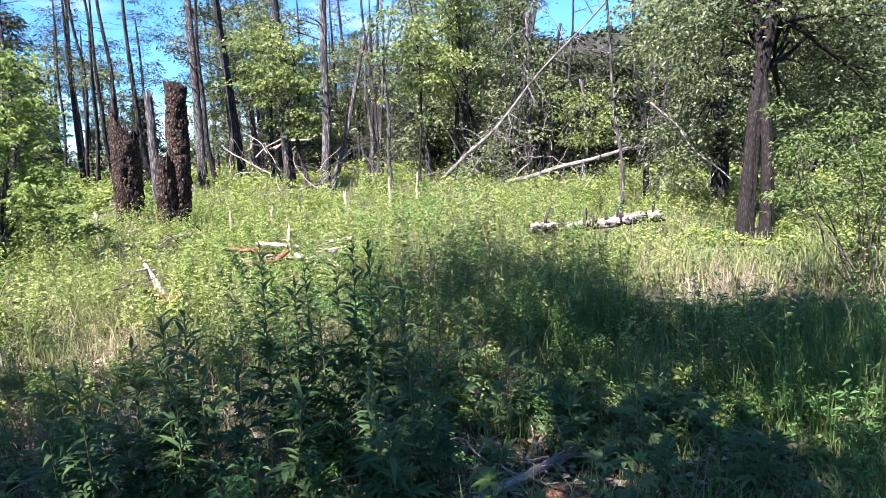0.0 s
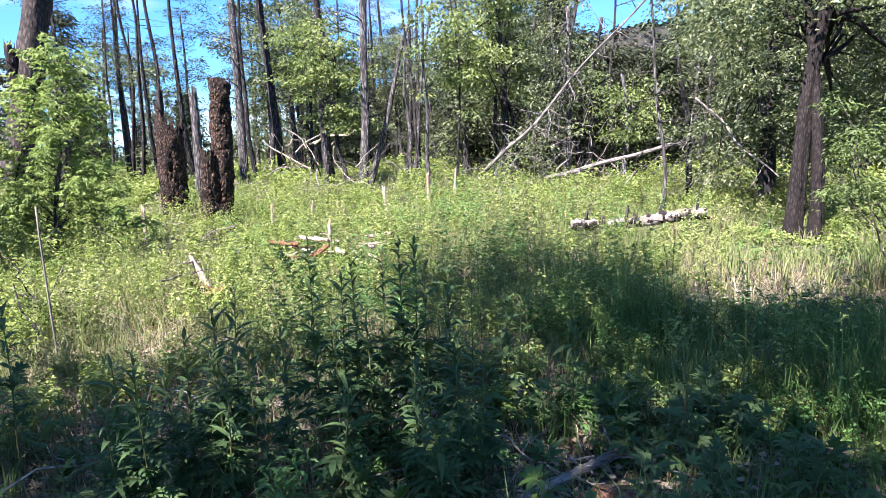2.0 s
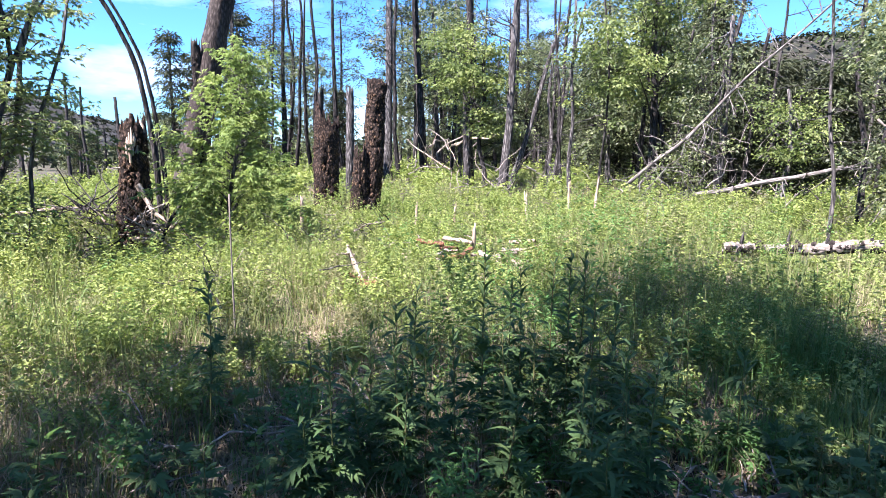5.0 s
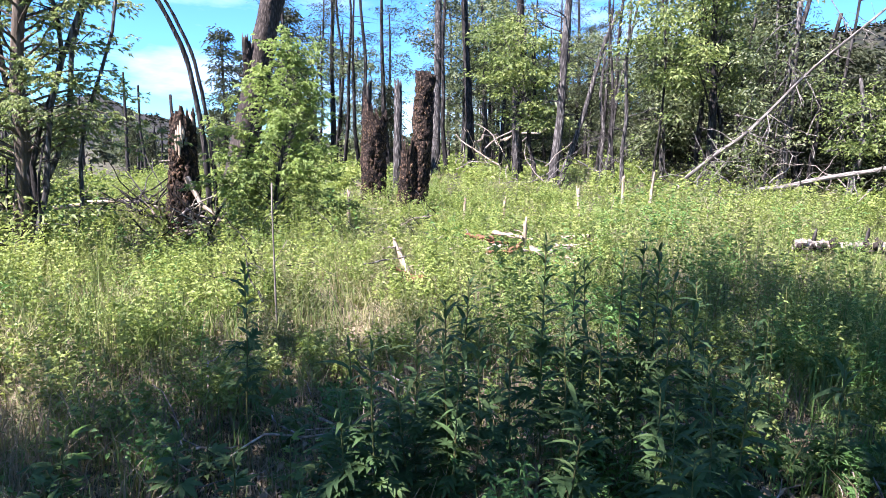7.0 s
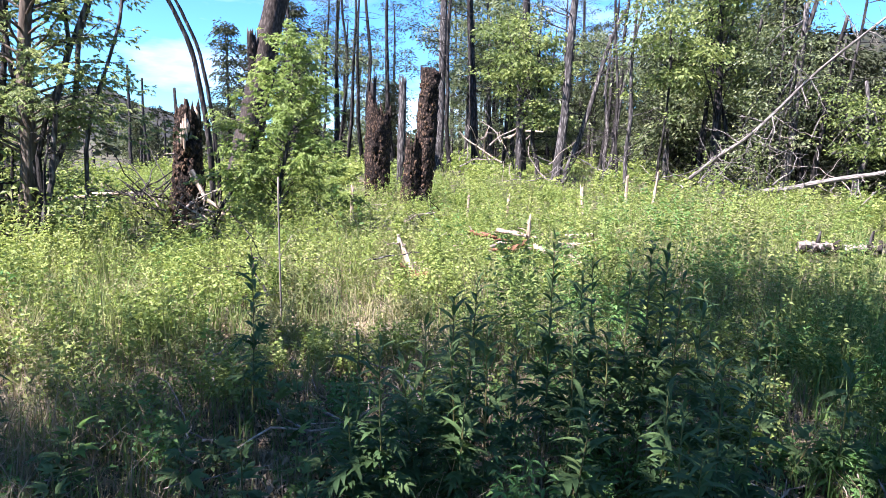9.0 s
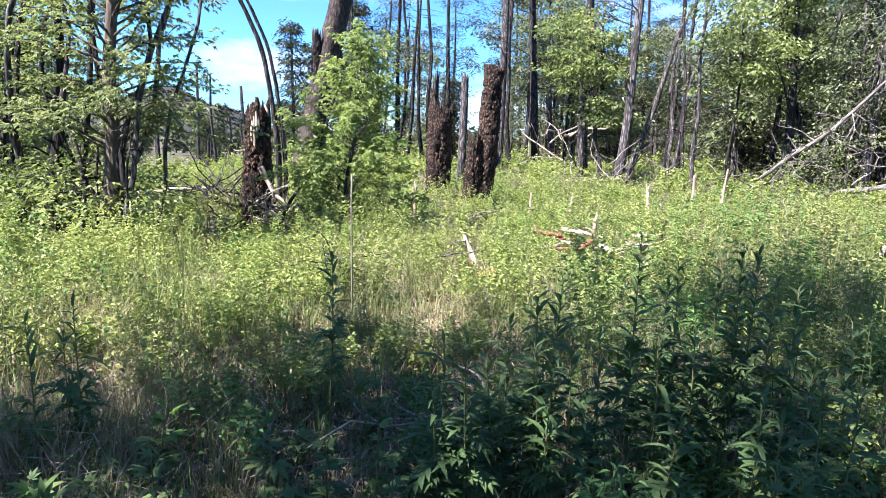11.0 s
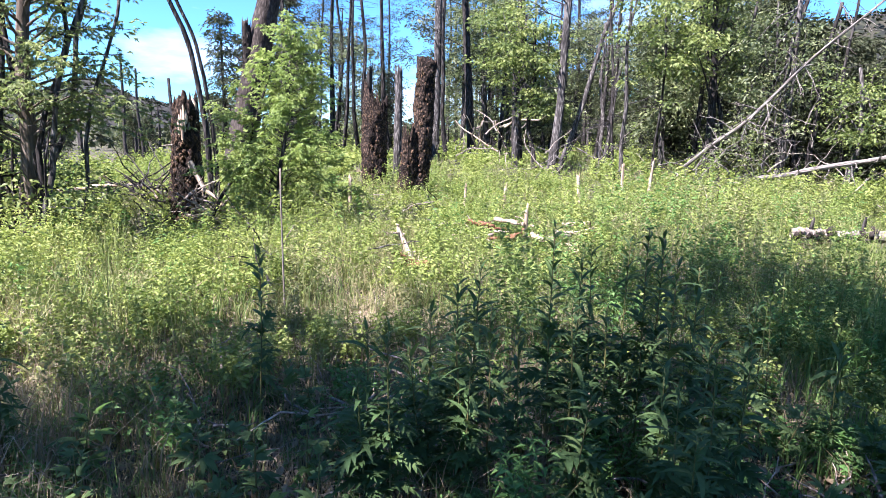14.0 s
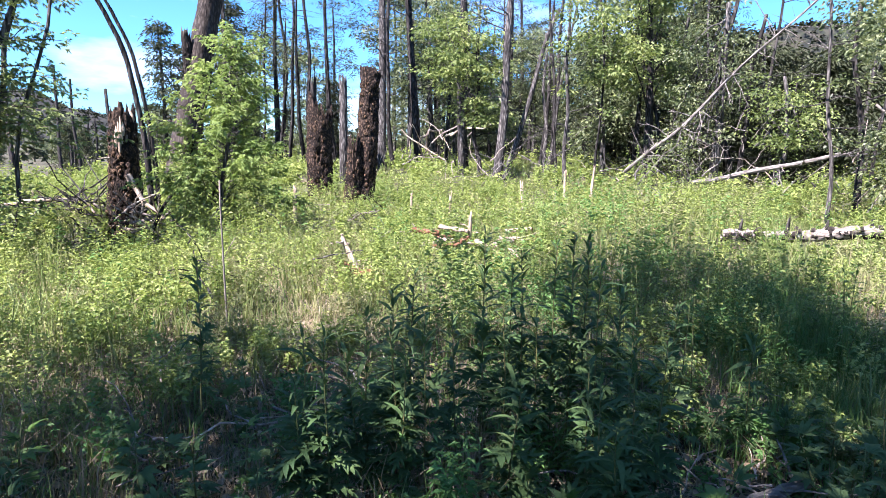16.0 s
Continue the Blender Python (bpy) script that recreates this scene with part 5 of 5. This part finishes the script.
def tall_weed(x, y, height, leaves, seed, meshes=None, size=1.0, lean=0.06, label="tall dark-green weed with long pointed leaves, in shade", bare=0.12, group="tall weeds"):
    rng = np.random.default_rng(seed)
    meshes = meshes or LANCE
    ob = thing("tall_weed", x, y, label, "weed", group)
    tip = np.array([rng.normal() * lean, rng.normal() * lean, height])
    n = 9
    pts = bent((0, 0, -0.03), tip, n, 0.012, seed)
    part("stem", Bag().add(*tube(pts, np.linspace(0.0055, 0.002, n), 6)).mesh("stem", WEED_STEM, True), ob)
    for i in range(leaves):
        f = bare + (1 - bare) * (i + rng.uniform(0, 0.6)) / leaves
        f = min(f, 1.0)
        at = np.array([np.interp(f, np.linspace(0, 1, n), pts[:, c]) for c in range(3)])
        tilt = -16 - 38 * f ** 5 + rng.normal() * 19
        s = size * rng.uniform(0.6, 1.2) * (1.0 if f < 0.7 else 1.49 - f * 0.7 if f < 0.95 else 0.6) * (0.75 + 0.6 * min(f * 3, 1) * 0.5)
        kinds = PINNATE if meshes is LANCE and f < 0.62 else meshes
        leafob = part("leaf", kinds[int(rng.integers(len(kinds)))], ob)
        leafob.matrix_basis = pose(*at, 0, 0, i * 137.5 + rng.normal() * 15) @ pose(0, 0, 0, rng.normal() * 12, tilt, 0) @ Matrix.Diagonal((s, s, s, 1))
    return ob


# the two groups of tall stems, then their neighbours: x, y, height, leaves
for i, (x, y, h, k) in enumerate(((-0.49, 2.89, 1.18, 34), (-0.35, 3.11, 1.07, 30), (-0.19, 3.02, 1.12, 32), (-0.12, 3.03, 1.18, 34), (-0.05, 3.14, 1.14, 32), (-0.40, 2.75, 0.86, 26),
                                  (-0.79, 2.62, 1.0, 30), (-0.86, 2.58, 0.93, 28), (-0.92, 2.48, 0.84, 26), (-0.68, 2.5, 0.86, 24),
                                  (-1.11, 2.24, 0.80, 24), (-1.0, 2.2, 0.82, 24), (0.17, 2.5, 0.82, 24), (0.26, 2.55, 0.80, 22), (0.05, 2.35, 0.7, 20),
                                  (-2.07, 2.95, 1.0, 26), (-2.78, 2.02, 0.88, 24), (-2.9, 1.88, 0.82, 22), (-2.95, 2.1, 0.7, 20), (-0.25, 2.9, 0.84, 26), (0.02, 2.95, 1.05, 30), (0.10, 3.08, 1.0, 28), (-0.42, 3.0, 1.0, 28), (0.15, 2.8, 0.78, 26), (-0.6, 2.75, 0.78, 24), (-0.75, 2.35, 0.72, 24),
                                  (-0.02, 2.55, 0.7, 24), (0.42, 3.6, 0.7, 24), (0.75, 3.3, 0.62, 22))):
    tall_weed(x, y, h, int(k * 1.85), 400 + i, None, 1.0, 0.015, bare=0.3 if h > 0.9 else 0.16)
for i, (x, y, h) in enumerate(((-0.77, 2.45, 0.78), (-0.92, 2.4, 0.7), (-1.07, 2.15, 0.62), (-0.35, 2.4, 0.6), (0.12, 2.3, 0.6))):
    tall_weed(x, y, h, 52, 440 + i, LANCE, 1.1, 0.05, "bushy dark-green weed with broad pointed leaves")
# broad lobed leaves near the ground
rng = np.random.default_rng(12)
for i in range(52):
    az, r = math.radians(rng.uniform(-34, 62)), rng.uniform(1.75, 3.4)
    if math.hypot(-math.sin(az) * r - 0.75, math.cos(az) * r - 2.75) < 0.4:
        continue
    tall_weed(-math.sin(az) * r, math.cos(az) * r, rng.uniform(0.22, 0.5), int(rng.integers(9, 16)), 450 + i, LOBED if i % 3 == 0 else LOBED[:2], rng.uniform(0.8, 1.3), 0.08,
              "low weed with deeply lobed green leaves", 0.25, "lobed-leaf weeds")
for i in range(20):
    tall_weed(rng.uniform(0.95, 1.8), rng.uniform(2.4, 3.3), rng.uniform(0.18, 0.36), int(rng.integers(9, 14)), 580 + i, LOBED[:2], rng.uniform(0.9, 1.3), 0.08,
              "low weed with large deeply lobed green leaves", 0.25, "lobed-leaf weeds")
for i in range(40):
    x, y = rng.uniform(-0.3, 2.4), rng.uniform(3.4, 7.0)
    tall_weed(x, y, rng.uniform(0.45, 0.75), int(rng.integers(14, 22)), 520 + i, LANCE_MEAD, rng.uniform(0.7, 1.1), 0.06, "upright fresh-green herb with narrow leaves", 0.2, "narrow-leaf herbs")

# the bare pole and thin stalk in front of the sapling
fallen("thin_pole", "thin dead pole standing in the meadow", (-2.88, 4.53, 0.0), (-2.89, 4.53, 1.29), 0.009, 0.006, GREYWOOD, 66, 0, 0, 8, 0.004, "pole", 7)

# ---------------------------------------------------------------- dead wood on the ground
def brush_pile(x, y, label, sticks, length, spread, mats, seed, rise=0.3, r=0.014):
    rng = np.random.default_rng(seed)
    ob = thing("brush_pile", x, y, label, "dead wood")
    for _ in range(sticks):
        a = np.array([*rng.normal(size=2) * spread, rng.uniform(0.05, rise)])
        az = rng.uniform(0, 2 * np.pi)
        L = length * rng.uniform(0.35, 1.2)
        slope = rng.uniform(-0.12, 0.3) if rise < 0.46 else rng.uniform(-0.2, 1.2)
        b = a + np.array([math.cos(az), math.sin(az), slope]) * L / math.hypot(1, slope)
        b[2] = max(b[2], 0.02)
        k = r * rng.uniform(0.5, 1.6)
        bag = Bag().add(*tube(bent(a, b, 7, 0.11, int(rng.integers(1e6))), np.linspace(k, k * 0.4, 7), 6, 0.08, int(rng.integers(1e6))))
        part("stick", bag.mesh("stick", mats[int(rng.integers(len(mats)))], True), ob)
    return ob


def slab(x, y, z, length, width, thick, turn, tilt, mat, seed, label):
    """A split piece of wood or bark."""
    rng = np.random.default_rng(seed)
    n = 8
    s = np.linspace(-0.5, 0.5, n)
    w = width / 2 * (1 + 0.3 * rng.normal(size=(2, n))) * np.cos(s * 2.2)
    top = np.stack([s * length, w[0], 0.15 * thick * rng.normal(size=n) + thick], -1)
    bot = np.stack([s * length, -w[1], 0.15 * thick * rng.normal(size=n) + thick * 0.8], -1)
    v = np.concatenate([top, bot, top - [0, 0, thick], bot - [0, 0, thick * 0.8]])
    i = np.arange(n - 1)
    q = np.concatenate([np.stack([i, i + 1, n + i + 1, n + i], -1), np.stack([i + 1, i, 2 * n + i, 2 * n + i + 1], -1),
                        np.stack([n + i, n + i + 1, 3 * n + i + 1, 3 * n + i], -1), np.stack([2 * n + i, 3 * n + i, 3 * n + i + 1, 2 * n + i + 1], -1)])
    ob = tagged(new("wood_piece", mesh_of("wood_piece", v, q, None, (mat,))), label, "wood piece")
    ob.matrix_basis = pose(x, y, z, 0, tilt, turn)
    return ob


brush_pile(-7.4, 9.0, "tangle of dead grey branches round the broken stump", 34, 1.1, 0.55, (GREYWOOD, PALEWOOD, BARK_DARK), 601, 0.5, 0.013)
brush_pile(-8.4, 9.1, "bare dark branches spreading from the stump", 22, 1.3, 0.4, (BARK_DARK, BARK_GREY), 602, 0.6, 0.013)
brush_pile(-2.1, 8.9, "scatter of pale broken wood and sticks in herbs", 16, 0.6, 0.5, (PALEWOOD, GREYWOOD), 603, 0.36, 0.012)
brush_pile(-1.2, 9.0, "scatter of pale split sticks in herbs", 12, 0.5, 0.3, (PALEWOOD,), 604, 0.38, 0.013)
fallen("broken_branch", "pale jagged broken branch leaning out of herbs", (-2.62, 6.72, 0.08), (-2.83, 6.86, 0.56), 0.055, 0.02, PALEWOOD, 605, 6, 0.3, 12, 0.12, "branch", 7)
brush_pile(-1.4, 3.0, "dry sticks and stalks under the weeds", 26, 0.6, 0.6, (GREYWOOD, PALEWOOD), 606, 0.12, 0.006)
brush_pile(-0.2, 3.6, "dry sticks and pale litter under the weeds", 22, 0.5, 0.6, (PALEWOOD, GREYWOOD), 607, 0.12, 0.006)
for i, (x, y) in enumerate(((-4.1, 7.6), (-5.0, 6.4), (-3.4, 9.6), (-0.6, 11.6), (-4.4, 11.4), (-6.4, 11.6), (0.9, 12.6), (-3.3, 5.4))):
    brush_pile(x, y, "thin dead twigs caught among green herbs", 9, 0.7, 0.35, (GREYWOOD, BARK_GREY, BARK_DARK), 650 + i, 0.47, 0.008)
for i, (x, y) in enumerate(((0.4, 19.6), (-1.6, 20.4), (-3.9, 20.6), (1.6, 18.9), (4.4, 16.4), (-6.2, 20.3))):
    brush_pile(x, y, "dead grey branches heaped at the wood's edge", 16, 1.4, 0.8, (GREYWOOD, BARK_GREY, BARK_DARK, DEADWOOD), 670 + i, 0.9, 0.016)
brush_pile(0.72, 2.72, "pale dry sticks lying beside the near log", 16, 0.35, 0.2, (PALEWOOD, GREYWOOD), 690, 0.09, 0.005)
brush_pile(-6.6, 26.2, "white dead branches at the foot of trees", 16, 2.0, 0.8, (PALEWOOD, GREYWOOD), 608, 1.6, 0.035)
brush_pile(2.9, 19.6, "tangle of bleached dead branches in the thicket", 44, 1.2, 0.8, (GREYWOOD, BARK_GREY, DEADWOOD), 609, 1.8, 0.011)
brush_pile(5.4, 14.2, "bare dead twigs in front of dark leaves", 14, 1.2, 0.6, (GREYWOOD,), 610, 1.8, 0.012)
for i, (x, y, z, L, w, turn, tilt, mat, lab) in enumerate((
        (-2.52, 6.5, 0.2, 0.5, 0.16, 60, 24, ROTWOOD, "reddish rotten slab of wood in herbs"), (-2.42, 6.35, 0.2, 0.55, 0.14, 150, 14, ROTWOOD, "reddish rotten slab of wood in herbs"),
        (-2.35, 8.75, 0.34, 0.4, 0.10, 15, 6, ROTWOOD, "reddish rotten slab of wood in herbs"), (-2.0, 8.95, 0.36, 0.45, 0.08, -10, 5, PALEWOOD, "pale split slab among herbs"),
        (-1.1, 9.1, 0.36, 0.45, 0.08, 160, 8, PALEWOOD, "pale split slab among herbs"), (0.80, 2.54, float(ground_z(0.8, 2.54)) + 0.03, 0.36, 0.18, 20, 3, ROTWOOD, "flat reddish bark slab beside the log"),
        (-0.62, 3.35, 0.06, 0.3, 0.12, 30, 5, PALEWOOD, "pale weathered bark piece under the weeds"), (-0.95, 3.6, 0.08, 0.35, 0.1, 120, 6, PALEWOOD, "pale weathered bark piece under the weeds"), (-0.05, 3.55, 0.06, 0.28, 0.1, 80, 5, PALEWOOD, "pale weathered bark piece under the weeds"))):
    slab(x, y, z, L, w, 0.05, turn, tilt, mat, 620 + i, lab)
# split and rotten pieces strewn round the pale stub
rng = np.random.default_rng(66)
for i in range(13):
    x, y = (-2.25, 8.7) if i % 2 else (-1.15, 8.75)
    x, y = x + rng.normal() * 0.28, y + rng.normal() * 0.16
    rotten = i % 4 == 1
    slab(x, y, float(ground_z(x, y)) + rng.uniform(0.16, 0.3), rng.uniform(0.18, 0.42), rng.uniform(0.05, 0.11), 0.035, rng.uniform(0, 360), rng.uniform(-14, 14), ROTWOOD if rotten else PALEWOOD if i % 3 else GREYWOOD, 640 + i,
         "reddish rotten slab of wood in herbs" if rotten else "pale split slab among herbs")
grass("tall_grass", "tall upright green grass standing in the tree's shade", 16000, 2.6, 6.0, 0.6, 0.010, GREENGRASS, 17, lambda x, y: smooth_step(0.1, 0.9, x - 0.1 * y) * smooth_step(2.6, 3.2, y) * (1 - 0.9 * smooth_step(0.8, 0.4, np.hypot(x - 2.98, y - 5.8))), (0.05, 0.4))
